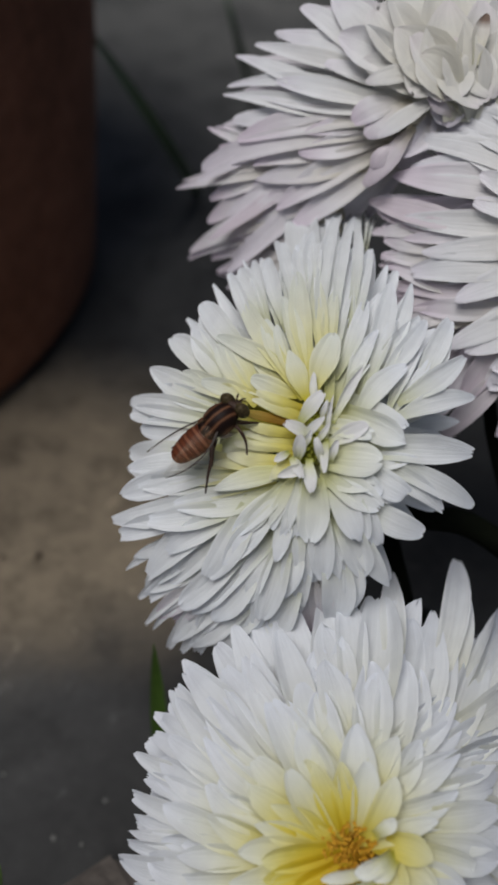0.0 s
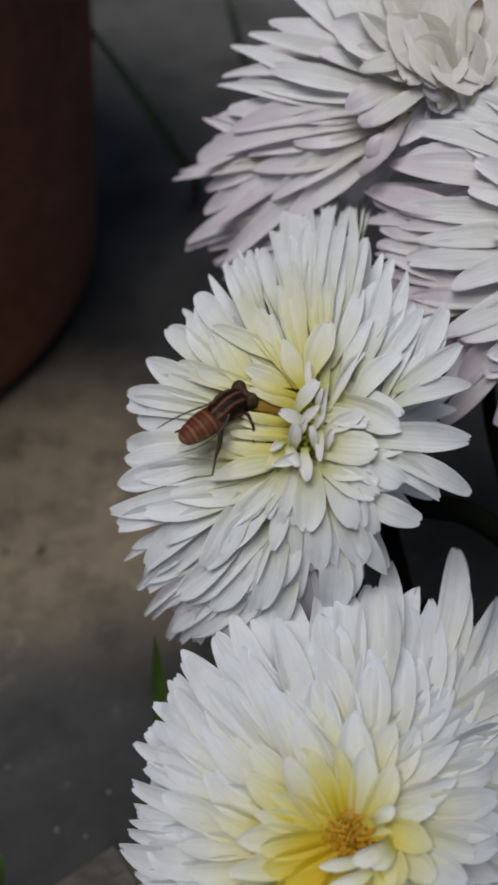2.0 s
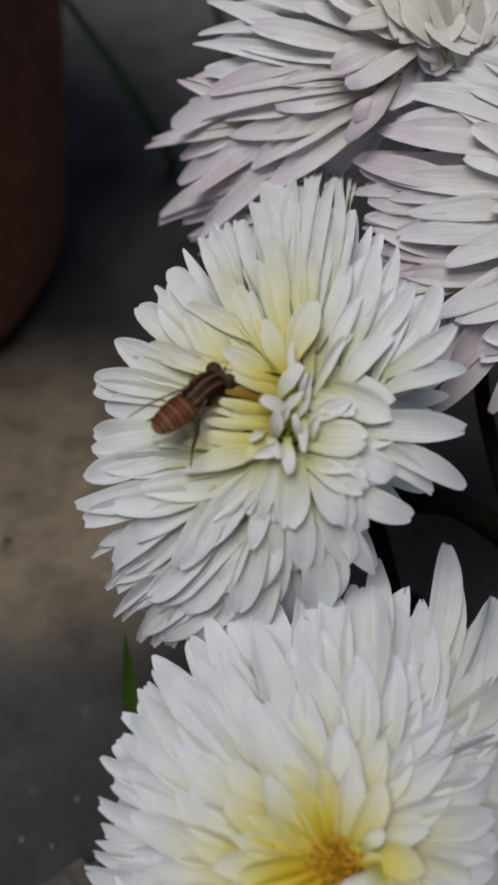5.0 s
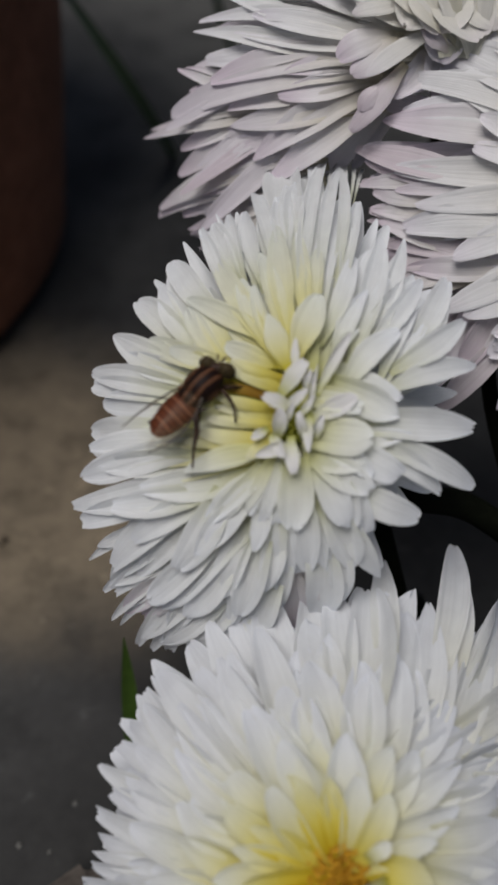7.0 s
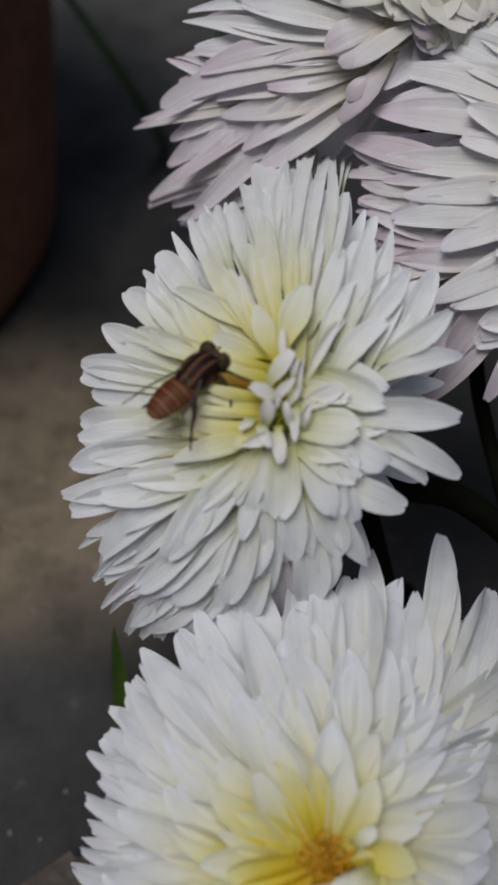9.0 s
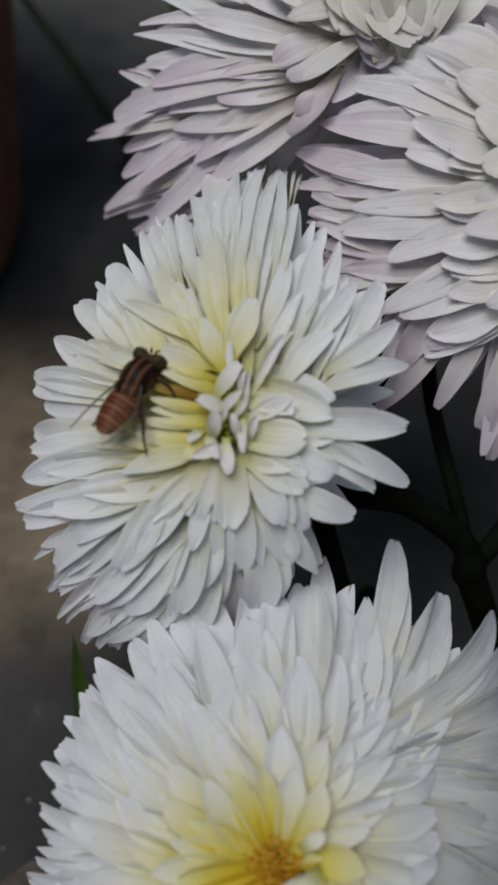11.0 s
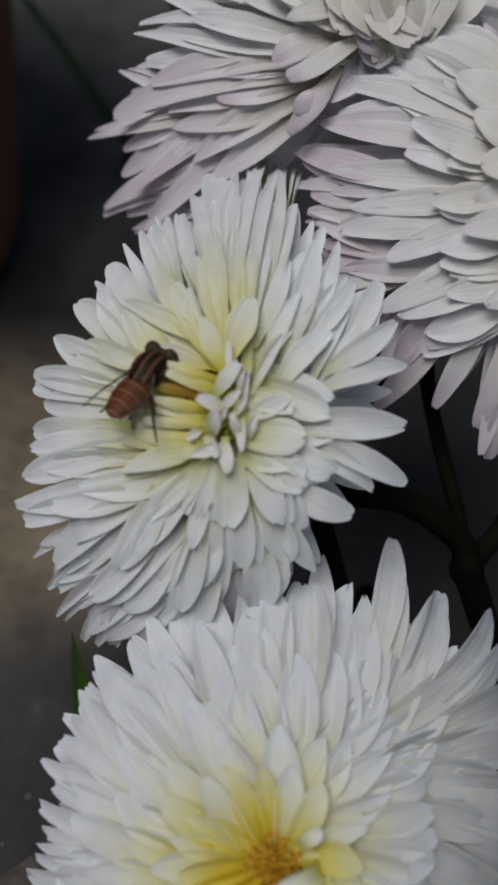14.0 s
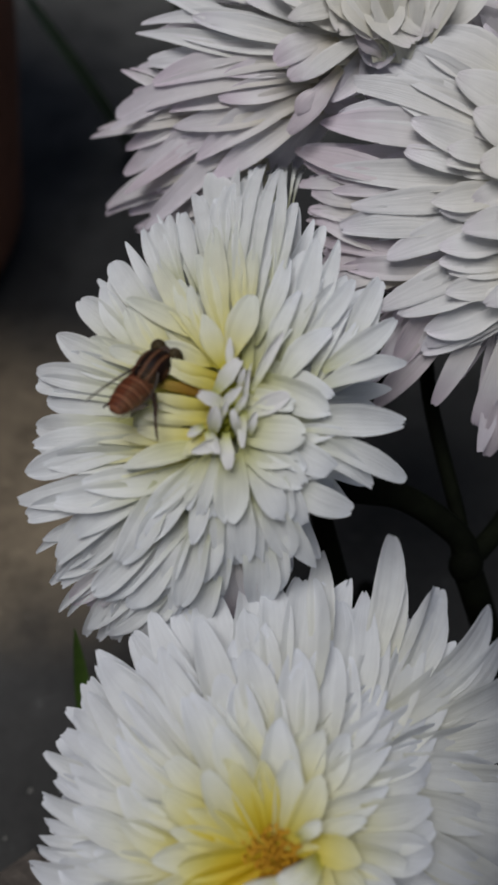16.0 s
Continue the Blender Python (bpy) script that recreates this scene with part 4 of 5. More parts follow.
def flower_top():
    f = thing("flower", pose(0.02967, 0.06159, 0.11496, 45.16, -4.24, -4.25), "ageing white chrysanthemum with drooping lilac-tinged petals", "flower", "chrysanthemum flowers")
    whorl(f, ((-162, 42.0), (-149, 44.2), (-152, 39.8), (-141, 44.8), (-164, 37.5), (-174, 35.6), (177, 32.6), (167, 31.7), (158, 28.7), (144, 25.3), (133, 25.2), (119, 24.8), (-141, 39.9), (-138, 37.3), (-134, 32.3), (-131, 28.8), (-143, 42.8), (-146, 39.8), (-150, 42.5), (-142, 38.2), (-162, 39.0), (-152, 36.3), (-150, 32.9), (-137, 35.2), (-126, 26.1), (-122, 22.9)),
          (petal_faded, petal_faded, petal_faded, petal_pink), -14.0, -9.0, foot=5.0, width=3.2, arch=3.0, lean=22.0, cup=0.1, blunt=0.45)
    spray(f, ((-27.3, -14.4, -161, 12.3, 3.8), (-20.0, -15.6, -173, 14.7, 4.7), (-21.8, -19.4, -171, 14.2, 4.1), (-27.4, -19.5, -169, 15.7, 4.1), (-25.6, -22.2, -172, 13.2, 3.6), (-23.8, -23.9, -170, 14.2, 3.6), (-22.0, -24.9, -163, 14.9, 3.6), (-28.2, -12.5, 177, 16.8, 2.7), (-20.1, -21.9, -175, 11.5, 4.2),),
          petal_lilac, (2.0, 17.0, 40.0), lift=-1.2, twin=True, under=3.5, arch=1.4, cup=0.1, lean=9.0, tuck=0.35, base=0.55, blunt=0.36, notch=0.3)
    spray(f, ((-16.5, -9.4, -178, 23.1, 4.8), (-14.8, -7.2, -179, 17.9, 5.0), (-29.9, -8.3, 152, 9.4, 1.8), (-19.1, -11.4, -179, 11.2, 4.9), (-16.5, -13.4, -178, 13.4, 4.5), (-13.1, -13.0, -156, 14.8, 5.4), (-13.1, -10.2, -173, 9.7, 4.4),),
          (petal_lilac, petal_lilac, petal_faded), (2.0, 17.0, 40.0), lift=-0.5, twin=True, under=3.5, arch=1.4, cup=0.1, lean=9.0, tuck=0.35, base=0.55, blunt=0.36, notch=0.3)
    spray(f, ((-3.4, -6.2, 176, 30.1, 5.4), (-16.5, -2.7, 167, 18.3, 2.7), (-19.9, -5.4, 160, 16.3, 3.5), (-19.9, -2.0, 148, 15.5, 3.7), (-13.1, 0.1, 158, 17.8, 3.1), (-8.2, -0.7, 155, 20.0, 4.6), (-14.8, 3.6, 136, 10.4, 3.8), (-11.5, 4.1, 129, 9.1, 5.9), (-6.6, -4.4, 173, 22.6, 4.2), (-13.1, -4.0, 163, 13.7, 3.9), (-8.2, -3.0, 158, 11.1, 3.1),),
          petal_top, (2.0, 17.0, 40.0), lift=0.0, under=3.5, arch=1.4, cup=0.1, lean=9.0, tuck=0.35, base=0.55, blunt=0.36, notch=0.3)
    spray(f, ((-7.9, -7.5, -145, 5.9, 4.6), (-9.1, -6.7, -159, 5.9, 3.9)),
          petal_lilac, (2.0, 17.0, 40.0), under=2.5, arch=1.4, cup=-0.35, lean=14.0, lift=1.2, curl=0.5)
    spray(f, ((-7.8, -12.0, -133, 7.7, 3.4), (-9.0, -12.7, -135, 4.0, 2.6), (-0.3, -7.9, 145, 4.4, 3.9),),
          petal_pink, (2.0, 17.0, 40.0), under=2.5, arch=1.8, cup=-0.4, lean=14.0, lift=1.2, curl=0.6)
    spray(f, ((-4.0, -7.5, -150, 8.0, 2.6), (-6.4, -2.8, -172, 6.5, 3.0),),
          petal_top, (2.0, 17.0, 40.0), under=2.5, arch=1.6, cup=-0.2, lean=10.0, lift=2.2, curl=0.6)
    spray(f, ((-5.0, -0.1, 130, 10.0, 7.7), (-2.6, 1.4, 116, 12.5, 8.5), (-0.2, 1.2, 97, 11.6, 8.5), (3.8, 0.3, 85, 11.3, 8.5), (-6.6, -0.8, 154, 11.0, 6.0), (-4.2, -4.2, 155, 9.9, 6.0), (6.2, -1.3, 68, 11.2, 7.7), (7.1, -3.7, 35, 9.1, 7.7)),
          petal_top, (2.0, 17.0, 40.0), under=3.0, arch=2.0, cup=0.2, lean=14.0, lift=1.0)
    spray(f, ((-0.2, -4.4, 94, 11.2, 8.5), (2.6, -4.5, 84, 11.6, 8.2), (0.2, -4.4, 133, 9.1, 6.5), (3.4, -5.7, 86, 5.8, 5.2), (-1.0, -5.5, 131, 6.1, 6.5), (5.5, -5.3, 73, 8.4, 6.8), (-1.0, -4.4, 132, 10.8, 8.2), (2.2, -6.0, 109, 7.7, 7.1)),
          petal_top, (2.0, 17.0, 40.0), under=2.0, arch=2.0, cup=0.2, lean=12.0, lift=2.0, blunt=0.62)
    spray(f, ((-1.0, -2.0, -96, 5.5, 8.2), (-0.2, -2.0, -56, 7.3, 8.2), (-3.0, -2.3, -126, 5.0, 7.1), (3.4, -1.3, -62, 6.2, 7.7)),
          petal_top, (2.0, 17.0, 40.0), under=3.0, arch=1.5, cup=0.1, lean=12.0, lift=2.0, blunt=0.6, notch=0.4)
    spray(f, ((-1.0, -5.5, -122, 3.6, 4.7), (-0.2, -6.0, -100, 4.3, 5.2)),
          petal_faded, (2.0, 17.0, 40.0), under=3.0, arch=1.2, cup=0.1, lift=0.4, curl=0.6)
    spray(f, ((-1.8, -7.8, -124, 6.0, 4.4), (-2.5, -9.3, -135, 6.2, 4.1), (0.2, -7.5, -117, 6.0, 4.7)),
          petal_faded, (2.0, 17.0, 40.0), under=4.0, arch=1.0, lift=-1.5, tuck=0.6)
    spray(f, ((3.4, -0.1, 76, 4.5, 2.5),),
          petal_brown, (2.0, 17.0, 40.0), under=0.5, arch=1.0, cup=0.9, lift=3.0, lean=2.0, tuck=0.6)
    whorl(f, ring(24, 30.0, 4, 0, 100.0) + ring(24, 28.0, 4, 285, 360.0), petal_faded, -12.0, -9.0, foot=5.0, width=4.8, arch=4.0)
    whorl(f, ring(22, 23.0, 1, 0, 110.0) + ring(22, 22.0, 4, 270, 360.0), petal_faded, -6.0, -6.0, foot=4.0, width=4.8, arch=4.0)
    heart(f, -4.5, 3.0)
    calyx(f, -9.0)
    return f


def flower_side():
    f = thing("flower", pose(0.05079, 0.03652, 0.10406, 43.07, -5.73, -6.86), "white chrysanthemum with lilac-tinged lower petals", "flower", "chrysanthemum flowers")
    whorl(f, ((168, 34.4), (175, 32.8), (179, 31.4), (-172, 30.2), (-138, 28.6), (-132, 37.2), (-126, 30.8), (-117, 31.9), (-105, 32.0), (-103, 37.2), (-98, 38.0), (157, 35.2), (154, 32.6), (141, 31.8), (134, 30.8), (128, 30.4), (117, 30.2), (107, 31.1)),
          petal_faded, -13.0, -9.0, foot=5.0, width=3.8, arch=3.0, lean=20.0)
    whorl(f, ((-161, 34.7), (-164, 33.2), (-156, 31.2), (-151, 31.2), (-142, 28.4), (-168, 31.4), (-151, 29.2)),
          petal_pink, -14.0, -9.0, foot=5.0, width=3.6, arch=3.0, lean=20.0)
    whorl(f, ring(34, 29.0, 2, 130, 250), (petal_lilac, petal_faded), -10.5, -8.0, foot=5.0, width=4.6, arch=2.0, cup=0.1)
    whorl(f, ring(30, 22.0, 6, 110, 250), petal_faded, -6.0, -6.0, foot=4.0, width=4.6, arch=2.0, cup=0.1)
    spray(f, ((-25.3, -0.1, 168, 9.0, 2.5), (-24.5, -1.8, 164, 8.1, 3.0), (-22.3, -8.0, 156, 10.2, 3.4), (-19.4, -9.8, 167, 10.8, 2.6), (-16.5, -11.4, 176, 11.4, 3.5), (-22.2, -11.6, -172, 8.9, 3.1), (-23.7, -9.2, -176, 7.3, 3.4), (-25.2, -4.6, 159, 8.0, 2.5), (-20.9, 1.3, 156, 15.3, 3.9),),
          (petal_pink, petal_lilac), (3.0, 16.0, 36.0), lift=-1.4, twin=True, under=3.0, arch=1.2, cup=0.1, lean=9.0, tuck=0.35, base=0.55, blunt=0.5, notch=0.5)
    spray(f, ((-14.7, -20.7, -132, 12.6, 3.6), (-14.9, -17.1, -128, 8.6, 3.8), (-9.8, -20.2, -119, 10.9, 3.4), (-6.2, -21.0, -104, 11.8, 3.1), (-5.2, -27.4, -102, 9.6, 3.7), (-13.4, -17.9, -129, 7.1, 3.1),),
          (petal_pink, petal_lilac), (3.0, 16.0, 36.0), lift=-1.6, under=3.0, arch=1.2, cup=0.1, lean=9.0, tuck=0.35, base=0.55, blunt=0.5, notch=0.5)
    spray(f, ((-12.7, 3.7, 161, 19.4, 5.5), (-9.4, -0.6, 171, 20.1, 4.4), (-12.7, -3.4, 178, 14.0, 4.1), (-16.0, -6.8, 175, 12.0, 3.5), (-8.6, -6.8, -166, 13.8, 4.3), (-8.3, -12.9, -158, 12.9, 4.9), (-8.4, -11.7, -161, 15.0, 4.0), (-8.1, -16.6, -158, 9.4, 4.9), (-8.6, -19.0, -156, 9.2, 4.2),),
          (petal_lilac, petal_top, petal_top), (3.0, 16.0, 36.0), lift=-0.4, twin=True, under=3.0, arch=1.2, cup=0.1, lean=9.0, tuck=0.35, base=0.55, blunt=0.5, notch=0.5)
    spray(f, ((-8.8, 4.0, 151, 22.3, 4.3), (-8.8, 7.3, 142, 18.6, 5.5), (-8.8, 2.3, 157, 11.1, 4.4), (-9.2, 1.4, 172, 5.5, 3.5), (-8.8, -3.3, -174, 7.8, 4.1), (-8.6, -9.3, -175, 6.9, 4.0), (-7.7, -14.4, -172, 6.8, 4.2), (-8.6, 12.3, 148, 11.0, 5.4),),
          petal_top, (3.0, 16.0, 36.0), lift=0.5, twin=True, under=3.0, arch=1.2, cup=0.1, lean=9.0, tuck=0.35, base=0.55, blunt=0.5, notch=0.5)
    spray(f, ((-4.9, 2.9, 149, 7.7, 5.2), (-4.3, 0.0, -179, 6.6, 4.9), (-3.5, -8.1, -180, 9.4, 5.2), (-3.2, -13.4, -150, 7.6, 5.2), (-4.2, -5.4, -167, 4.7, 4.9), (-4.6, 13.4, 96, 14.4, 5.3), (-6.2, 7.3, 146, 8.7, 5.2)),
          petal_top, (3.0, 16.0, 36.0), under=3.0, arch=2.0, cup=-0.2, lift=1.0, curl=0.4)
    whorl(f, ring(26, 34.0, 4, 0, 100.0) + ring(26, 33.0, 4, 285, 360.0), petal_faded, -12.0, -9.0, foot=5.0, width=4.6, arch=3.0)
    whorl(f, ring(24, 26.0, 1, 0, 110.0) + ring(24, 26.0, 4, 270, 360.0), petal_top, -7.0, -6.0, foot=4.0, width=4.6, arch=3.0)
    whorl(f, ring(22, 18.0, 3), petal_top, -3.5, -5.0, foot=3.0, width=4.6, arch=3.0)
    whorl(f, ring(18, 12.0, 1), petal_top, 0.6, -3.5, foot=2.4, width=4.0, arch=2.5)
    whorl(f, ring(12, 6.0, 5), petal_cream, 4.0, -2.0, foot=1.2, width=3.0, arch=2.0, cup=0.7)
    heart(f, 1.0, 3.0)
    calyx(f, -9.0)
    return f


flower_mid()
flower_low()
flower_top()
flower_side()


# ---- stems and grass ----
plant = thing("chrysanthemum_plant", pose(0.05, 0.06, 0), "dark green branching stems of a chrysanthemum plant", "plant")


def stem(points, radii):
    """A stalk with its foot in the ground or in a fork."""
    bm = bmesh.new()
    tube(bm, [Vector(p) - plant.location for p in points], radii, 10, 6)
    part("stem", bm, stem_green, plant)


def blade(points, width, label, mat):
    """A blade of grass: a folded, tapering strip from its foot to its tip."""
    o = thing("grass_blade", Matrix.Translation(points[0]), label, "grass", "grass blades")
    foot, tip = Vector(points[0]), Vector(points[-1])
    mid = Vector(points[1])
    bm = bmesh.new()
    rows = []
    for i in range(13):
        s = i / 12
        q = foot * (1 - s) ** 2 + mid * 2 * s * (1 - s) + tip * s * s - foot
        w = width * (0.8 + 0.2 * s) * (1 - max(0.0, s - 0.45) ** 1.6 / 0.39) * 0.5 + 0.00005
        rows.append([bm.verts.new(q + Vector((-w, 0, 0))), bm.verts.new(q + Vector((0, 0.3 * w, -0.3 * w))), bm.verts.new(q + Vector((w, 0, 0)))])
    for a, b in zip(rows, rows[1:]):
        for k in range(2):
            bm.faces.new((a[k], a[k + 1], b[k + 1], b[k]))
    part("leaf_blade", bm, mat, o)


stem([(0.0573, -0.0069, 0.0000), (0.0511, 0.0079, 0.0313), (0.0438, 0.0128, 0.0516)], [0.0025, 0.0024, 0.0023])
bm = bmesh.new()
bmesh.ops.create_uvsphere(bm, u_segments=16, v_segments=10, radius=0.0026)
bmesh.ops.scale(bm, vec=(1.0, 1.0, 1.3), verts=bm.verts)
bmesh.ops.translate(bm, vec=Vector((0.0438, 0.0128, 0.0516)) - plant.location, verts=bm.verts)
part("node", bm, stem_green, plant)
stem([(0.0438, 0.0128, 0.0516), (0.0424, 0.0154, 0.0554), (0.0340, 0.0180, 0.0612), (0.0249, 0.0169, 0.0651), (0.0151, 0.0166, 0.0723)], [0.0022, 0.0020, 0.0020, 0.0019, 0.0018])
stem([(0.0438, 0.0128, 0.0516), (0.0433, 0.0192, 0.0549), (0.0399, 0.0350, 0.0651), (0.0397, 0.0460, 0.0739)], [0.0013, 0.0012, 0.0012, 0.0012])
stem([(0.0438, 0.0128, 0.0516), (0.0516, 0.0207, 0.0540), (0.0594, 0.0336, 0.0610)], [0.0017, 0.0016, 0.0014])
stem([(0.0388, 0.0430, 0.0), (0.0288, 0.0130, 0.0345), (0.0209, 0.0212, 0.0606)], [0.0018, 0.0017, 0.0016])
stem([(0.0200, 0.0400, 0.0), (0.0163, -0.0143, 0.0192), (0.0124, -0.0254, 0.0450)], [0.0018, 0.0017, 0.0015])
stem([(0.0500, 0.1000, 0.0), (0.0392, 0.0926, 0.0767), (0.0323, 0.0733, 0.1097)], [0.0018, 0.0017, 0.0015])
blade([(-0.0172, 0.0083, 0.0000), (-0.0166, 0.0122, 0.0147), (-0.0162, 0.0133, 0.0356)], 0.0032, "single upright green blade of grass", grass_green)
blade([(-0.0183, 0.2219, 0.0000), (-0.0206, 0.1515, 0.0578), (-0.0523, 0.1983, 0.0763)], 0.0042, "long dull green blade of grass leaning over the concrete", dull_green)
blade([(0.0021, 0.3012, 0.0000), (-0.0016, 0.2235, 0.0449), (-0.0084, 0.2428, 0.0642)], 0.003, "long dull green blade of grass leaning over the concrete", dull_green)
blade([(-0.0454, -0.0165, 0.0000), (-0.0379, -0.0228, 0.0249), (-0.0377, -0.0201, 0.0276)], 0.0022, "short yellowish green blade of grass", grass_green)


# ---- the fly ----
FLY_ROWS = [
    (0.0, -0.00955, 0.00712, 0.08695, 19.2, -28.9, 27.9),
    (0.5, -0.00930, 0.00704, 0.08692, 17.8, -30.3, 30.7),
    (1.0, -0.00878, 0.00635, 0.08789, 16.9, -20.3, 33.5),
    (1.5, -0.00826, 0.00683, 0.08883, 16.9, -7.5, 37.1),
    (2.0, -0.00798, 0.00680, 0.08887, 15.9, -7.9, 39.0),
    (2.5, -0.00803, 0.00692, 0.08902, 16.7, -5.6, 38.4),
    (3.0, -0.00787, 0.00704, 0.08923, 17.9, -2.3, 37.6),
    (3.5, -0.00785, 0.00702, 0.08917, 16.4, -4.8, 39.3),
    (6.0, -0.00761, 0.00710, 0.08792, 13.9, -13.7, 40.8),
    (6.5, -0.00787, 0.00705, 0.08764, 13.5, -19.5, 40.2),
    (7.0, -0.00781, 0.00716, 0.08754, 15.0, -24.5, 36.6),
    (7.5, -0.00734, 0.00734, 0.08771, 16.1, -25.4, 34.4),
    (8.0, -0.00653, 0.00674, 0.08885, 14.2, -14.9, 39.9),
    (8.5, -0.00656, 0.00679, 0.08901, 13.2, -12.4, 42.5),
    (9.0, -0.00667, 0.00683, 0.08910, 12.1, -10.8, 44.9),
    (9.5, -0.00656, 0.00661, 0.08879, 11.2, -15.5, 45.2),
    (10.0, -0.00666, 0.00673, 0.08773, 7.7, -18.6, 50.5),
    (12.5, -0.00637, 0.00714, 0.08954, 4.2, -16.5, 56.5),
    (13.0, -0.00625, 0.00714, 0.08963, 6.2, -13.6, 53.9),
    (13.5, -0.00552, 0.00735, 0.09009, 6.5, -8.7, 54.6),
    (14.0, -0.00522, 0.00743, 0.09037, 5.1, -4.0, 57.8),
    (14.5, -0.00524, 0.00735, 0.09029, 6.2, -3.6, 56.5),
    (15.0, -0.00518, 0.00742, 0.09038, 5.3, -3.4, 57.7),
    (15.5, -0.00517, 0.00753, 0.09049, 6.0, -2.7, 57.1),
    (16.0, -0.00518, 0.00750, 0.09043, 7.0, -3.3, 55.4),
]


NECK = (0.0097, 0.0, 0.0005)
# seconds, then how far the head is dipped and turned aside
HEAD_ROWS = [(0.0, 5, 15), (1.0, 10, 10), (1.5, 16, 2), (3.5, 18, 0), (6.0, 2, 18), (7.0, 0, 24), (7.5, 6, 16), (8.0, 14, 4), (9.5, 14, 2), (10.0, 0, 12), (10.2, -6, 10), (12.5, 16, 0), (14.0, 6, 0), (16.0, 4, 0)]


def fly_material(name, kind):
    """Brown chitin: bands across the abdomen, stripes along the thorax, specks on the eyes."""
    m, n, link, b = material(name, 0.55, 0.12)
    tc = n.new("ShaderNodeTexCoord")
    sep = n.new("ShaderNodeSeparateXYZ")
    link(tc.outputs["Object"], sep.inputs[0])
    wob = noise_tex(n, link, tc.outputs["Object"], 700.0, 3.0)
    axis, period = (sep.outputs[0], 2100.0) if kind == "bands" else (sep.outputs[1], 2700.0)
    k = n.new("ShaderNodeMath")
    k.operation = "MULTIPLY_ADD"
    k.inputs[1].default_value = 2 * math.pi * period / 3
    link(axis, k.inputs[0]), link(wob, k.inputs[2])
    s = n.new("ShaderNodeMath")
    s.operation = "SINE"
    link(k.outputs[0], s.inputs[0])
    if kind == "bands":
        r = ramp(n, [(0.0, (0.115, 0.034, 0.015)), (0.5, (0.055, 0.016, 0.008)), (0.8, (0.115, 0.036, 0.018)), (1.0, (0.19, 0.078, 0.042))])
    elif kind == "stripes":
        r = ramp(n, [(0.0, (0.010, 0.005, 0.004)), (0.6, (0.016, 0.007, 0.005)), (0.82, (0.06, 0.025, 0.014)), (1.0, (0.12, 0.056, 0.028))])
    else:
        r = ramp(n, [(0.0, (0.016, 0.012, 0.006)), (1.0, (0.075, 0.055, 0.026))])
    if kind == "specks":
        v = n.new("ShaderNodeTexVoronoi")
        v.inputs["Scale"].default_value = 2600.0
        link(tc.outputs["Object"], v.inputs["Vector"])
        link(v.outputs["Distance"], r.inputs[0])
    else:
        h = n.new("ShaderNodeMath")
        h.operation = "MULTIPLY_ADD"
        h.inputs[1].default_value, h.inputs[2].default_value = 0.5, 0.5
        link(s.outputs[0], h.inputs[0]), link(h.outputs[0], r.inputs[0])
    link(r.outputs[0], b.inputs["Base Color"])
    bump(n, link, noise_tex(n, link, tc.outputs["Object"], 3000.0, 2.0), b, 0.4, 0.0001)
    return m


def wing_material():
    m, n, link, b = material("wing_membrane", 0.35, 0.25)
    b.inputs["Base Color"].default_value = (0.20, 0.13, 0.07, 1)
    tc = n.new("ShaderNodeTexCoord")
    mp = n.new("ShaderNodeMapping")
    mp.inputs["Scale"].default_value = (0.25, 1.0, 1.0)
    link(tc.outputs["Object"], mp.inputs[0])
    r = ramp(n, [(0.42, (0.1, 0.1, 0.1)), (0.6, (0.26, 0.26, 0.26))])
    link(noise_tex(n, link, mp.outputs[0], 1400.0, 2.0), r.inputs[0])
    link(r.outputs[0], b.inputs["Alpha"])
    return m


def ellipsoid(bm, centre, radii, rot=None, seg=16, rings=10):
    g = bmesh.ops.create_uvsphere(bm, u_segments=seg, v_segments=rings, radius=1.0)
    mtx = Matrix.Translation(centre) @ (rot or Matrix()) @ Matrix.Diagonal((*radii, 1))
    bmesh.ops.transform(bm, matrix=mtx, verts=g["verts"])


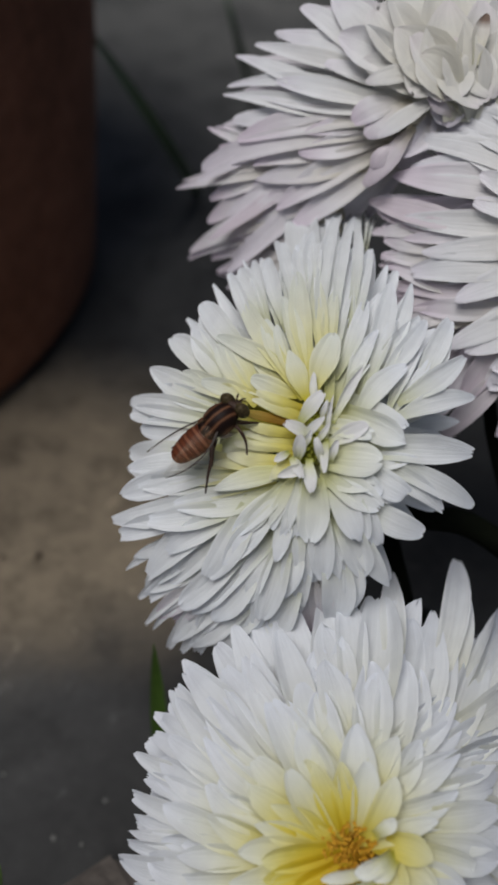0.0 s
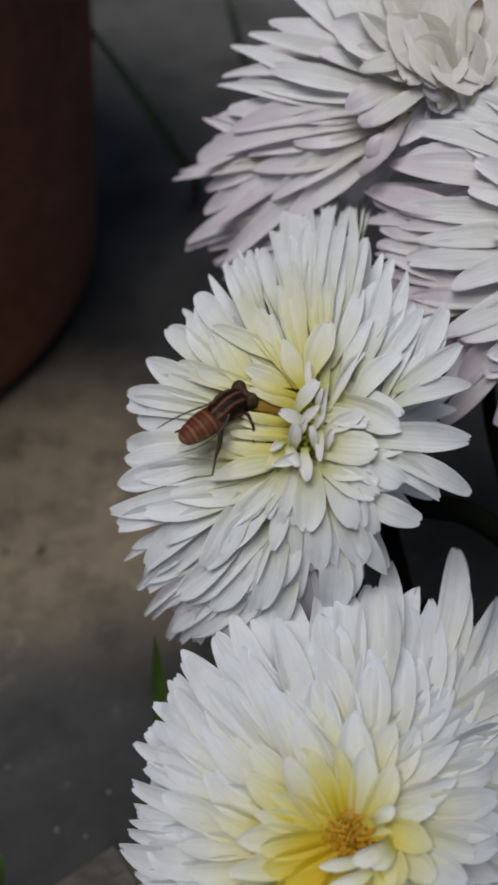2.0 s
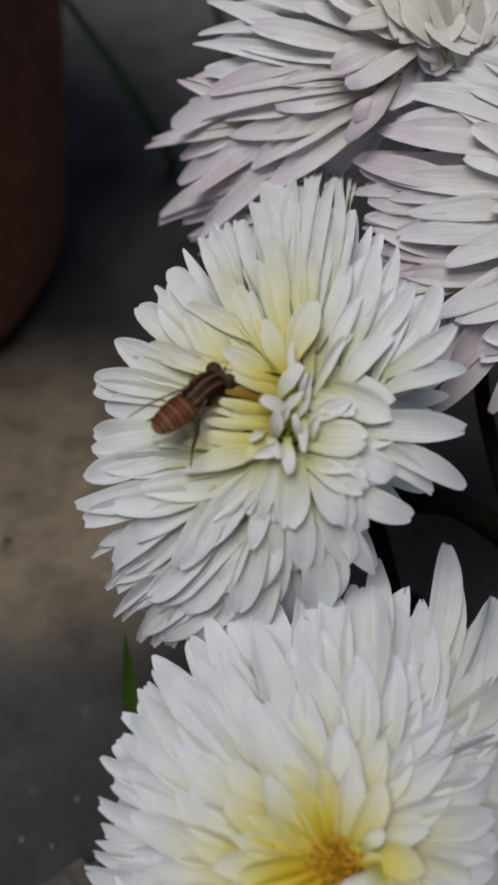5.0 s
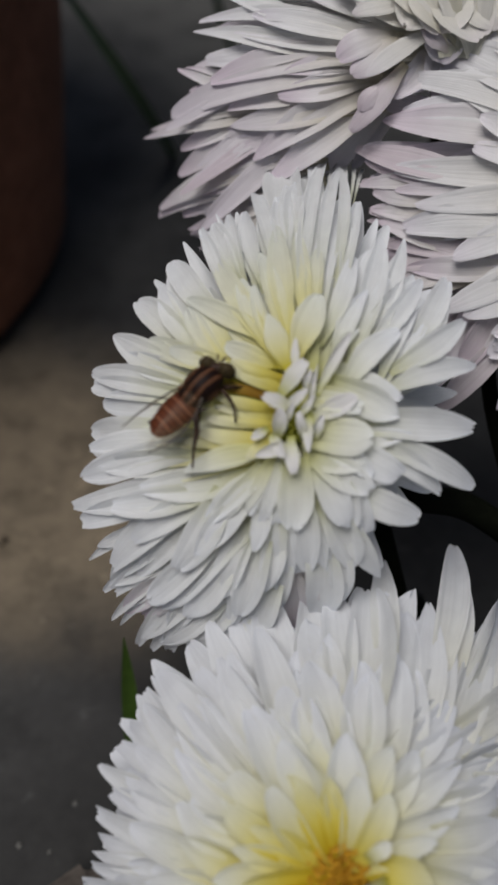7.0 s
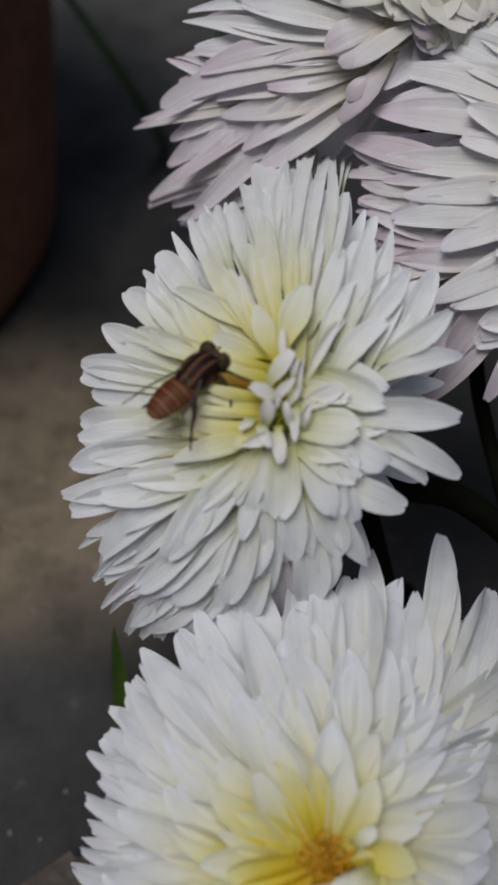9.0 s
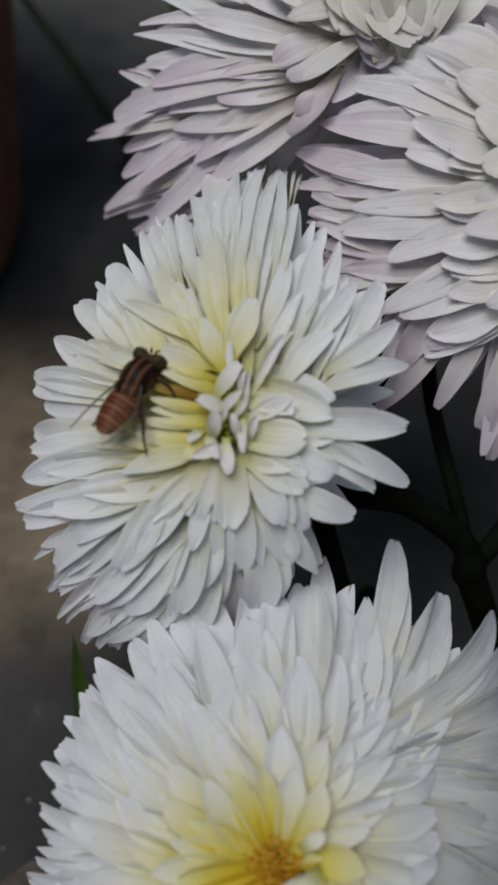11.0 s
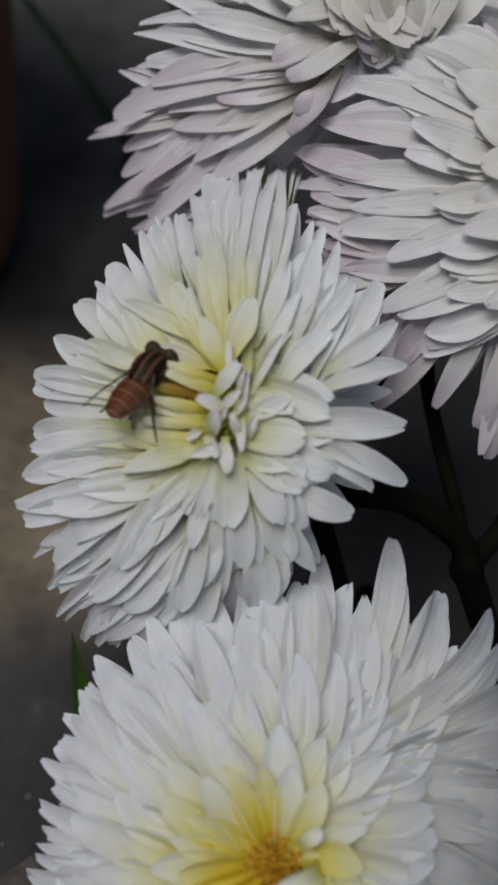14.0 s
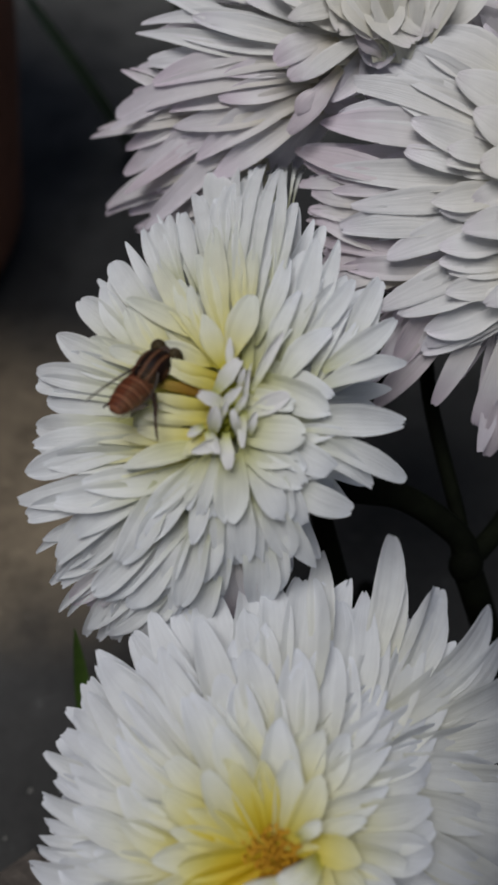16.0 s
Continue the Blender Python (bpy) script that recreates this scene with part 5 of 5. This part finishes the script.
def build_fly():
    """A hover fly, its length along x from the tip of the abdomen, in metres."""
    mm = 0.001
    f = thing("fly", pose(0, 0, 0), "reddish brown banded fly feeding on a white flower", "fly")
    banded, striped = fly_material("abdomen_chitin", "bands"), fly_material("thorax_chitin", "stripes")
    eye_mat, wing_mat = fly_material("eye_chitin", "specks"), wing_material()
    vein_mat = plain("vein_chitin", (0.05, 0.04, 0.035), (0.10, 0.085, 0.075), 900, 0.5)
    leg_mat = plain("leg_chitin", (0.02, 0.010, 0.006), (0.05, 0.022, 0.012), 900, 0.4)
    bm = bmesh.new()
    prof = [(0.05, 0.0), (0.5, 0.12), (0.95, 0.5), (1.2, 1.1), (1.42, 1.8), (1.39, 1.95), (1.58, 2.7), (1.66, 3.3), (1.62, 3.45), (1.7, 4.1), (1.68, 4.75), (1.64, 4.9), (1.62, 5.6), (1.3, 6.3), (0.9, 6.9), (0.6, 7.3)]
    lathe(bm, [(r * mm, h * mm) for r, h in prof], 20, "X")
    bmesh.ops.scale(bm, vec=(1, 1, 0.74), verts=bm.verts)
    part("abdomen", bm, banded, f, "reddish brown abdomen with dark bands")
    bm = bmesh.new()
    ellipsoid(bm, (8.3 * mm, 0, 0.5 * mm), (2.75 * mm, 1.85 * mm, 1.8 * mm), None, 20, 12)
    ellipsoid(bm, (6.3 * mm, 0, 0.9 * mm), (1.1 * mm, 1.55 * mm, 0.8 * mm))
    part("thorax", bm, striped, f, "dark thorax with paler stripes")
    # the head turns about the neck
    bm = bmesh.new()
    ellipsoid(bm, (0.55 * mm, 0, 0.0), (0.8 * mm, 1.7 * mm, 1.15 * mm), None, 18, 12)
    ellipsoid(bm, (1.25 * mm, 0, -0.5 * mm), (0.5 * mm, 0.55 * mm, 0.8 * mm))
    ellipsoid(bm, (-0.25 * mm, 0, -0.1 * mm), (0.55 * mm, 0.5 * mm, 0.5 * mm))
    head = part("head", bm, leg_mat, f)
    head.location = NECK
    for side in (-1, 1):
        bm = bmesh.new()
        ellipsoid(bm, (0.75 * mm, side * 1.05 * mm, 0.15 * mm), (0.95 * mm, 0.95 * mm, 1.25 * mm), Matrix.Rotation(-side * 0.55, 4, "Z"), 20, 14)
        part("eye", bm, eye_mat, head, "large speckled olive-brown eye")
        bm = bmesh.new()
        tube(bm, [(1.5 * mm, side * 0.2 * mm, 0.3 * mm), (1.95 * mm, side * 0.35 * mm, 0.5 * mm), (2.3 * mm, side * 0.5 * mm, 0.2 * mm)], [0.00012, 0.00014, 0.00008], 6, 3)
        part("antenna", bm, leg_mat, head)
    # wings lie back along the sides, each stiffened by a dark vein on its front edge
    for side, spread, tilt in ((1, 8, -60), (-1, 6, -22)):
        bm = bmesh.new()
        rows, edge = [], []
        turn = Matrix.Translation((7.4 * mm, side * 0.7 * mm, 1.7 * mm)) @ pose(0, 0, 0, side * tilt, 3, -side * spread)
        for i in range(15):
            s = i / 14
            w = 1.15 * math.sin(math.pi * min(1.0, 0.05 + s * 0.93) ** 0.85) ** 0.65
            row = [(-9.4 * s * mm, (side * x * w + side * 0.3 * math.sin(s * 3)) * mm, (0.25 * math.sin(3 * s) - 0.12 * x * x) * mm) for x in (-1, -0.5, 0.0, 0.5, 1)]
            rows.append([bm.verts.new(v) for v in row])
            edge.append(row[-1])
        for a, b in zip(rows, rows[1:]):
            for k in range(4):
                bm.faces.new((a[k], a[k + 1], b[k + 1], b[k]))
        bmesh.ops.transform(bm, matrix=turn, verts=bm.verts)
        wing = part("wing", bm, wing_mat, f, "smoky transparent wing")
        bm = bmesh.new()
        tube(bm, edge[::2], [0.00013, 0.00013, 0.00012, 0.00011, 0.0001, 0.00009, 0.00008, 0.00005], 6, 2)
        bmesh.ops.transform(bm, matrix=turn, verts=bm.verts)
        part("vein", bm, vein_mat, wing)
    # three pairs of jointed legs
    legs = (((9.8, 1.2, -0.8), (10.4, 2.0, -0.6), (11.2, 2.6, -1.0), (12.0, 3.0, -1.8)),
            ((8.8, 1.4, -0.8), (9.5, 3.1, 0.3), (9.2, 5.8, -0.5), (8.1, 7.6, -1.4)),
            ((6.3, 1.2, -0.7), (4.9, 2.3, -0.2), (3.9, 3.3, -0.4), (2.5, 4.2, -0.7), (0.6, 5.8, -1.2)))
    for side in (-1, 1):
        for k, joints in enumerate(legs):
            fold = (0.8, 0.62, 0.9)[k] if side < 0 else 0.3
            bm = bmesh.new()
            tube(bm, [(x * mm, side * y * fold * mm, z * mm) for x, y, z in joints], [0.00022, 0.00034, 0.00028, 0.00018, 0.0001][-len(joints):], 7, 4)
            part("leg", bm, leg_mat, f)
    for o in f.children_recursive:
        o.data.transform(Matrix.Diagonal((0.94, 1.1, 1.05, 1)))
    return f, head


fly, fly_head = build_fly()


def motions():
    walk(fly, [(t, pose(*p)) for t, *p in FLY_ROWS])
    walk(fly_head, [(t, pose(*NECK, 0, dip, turn)) for t, dip, turn in HEAD_ROWS])


motions()
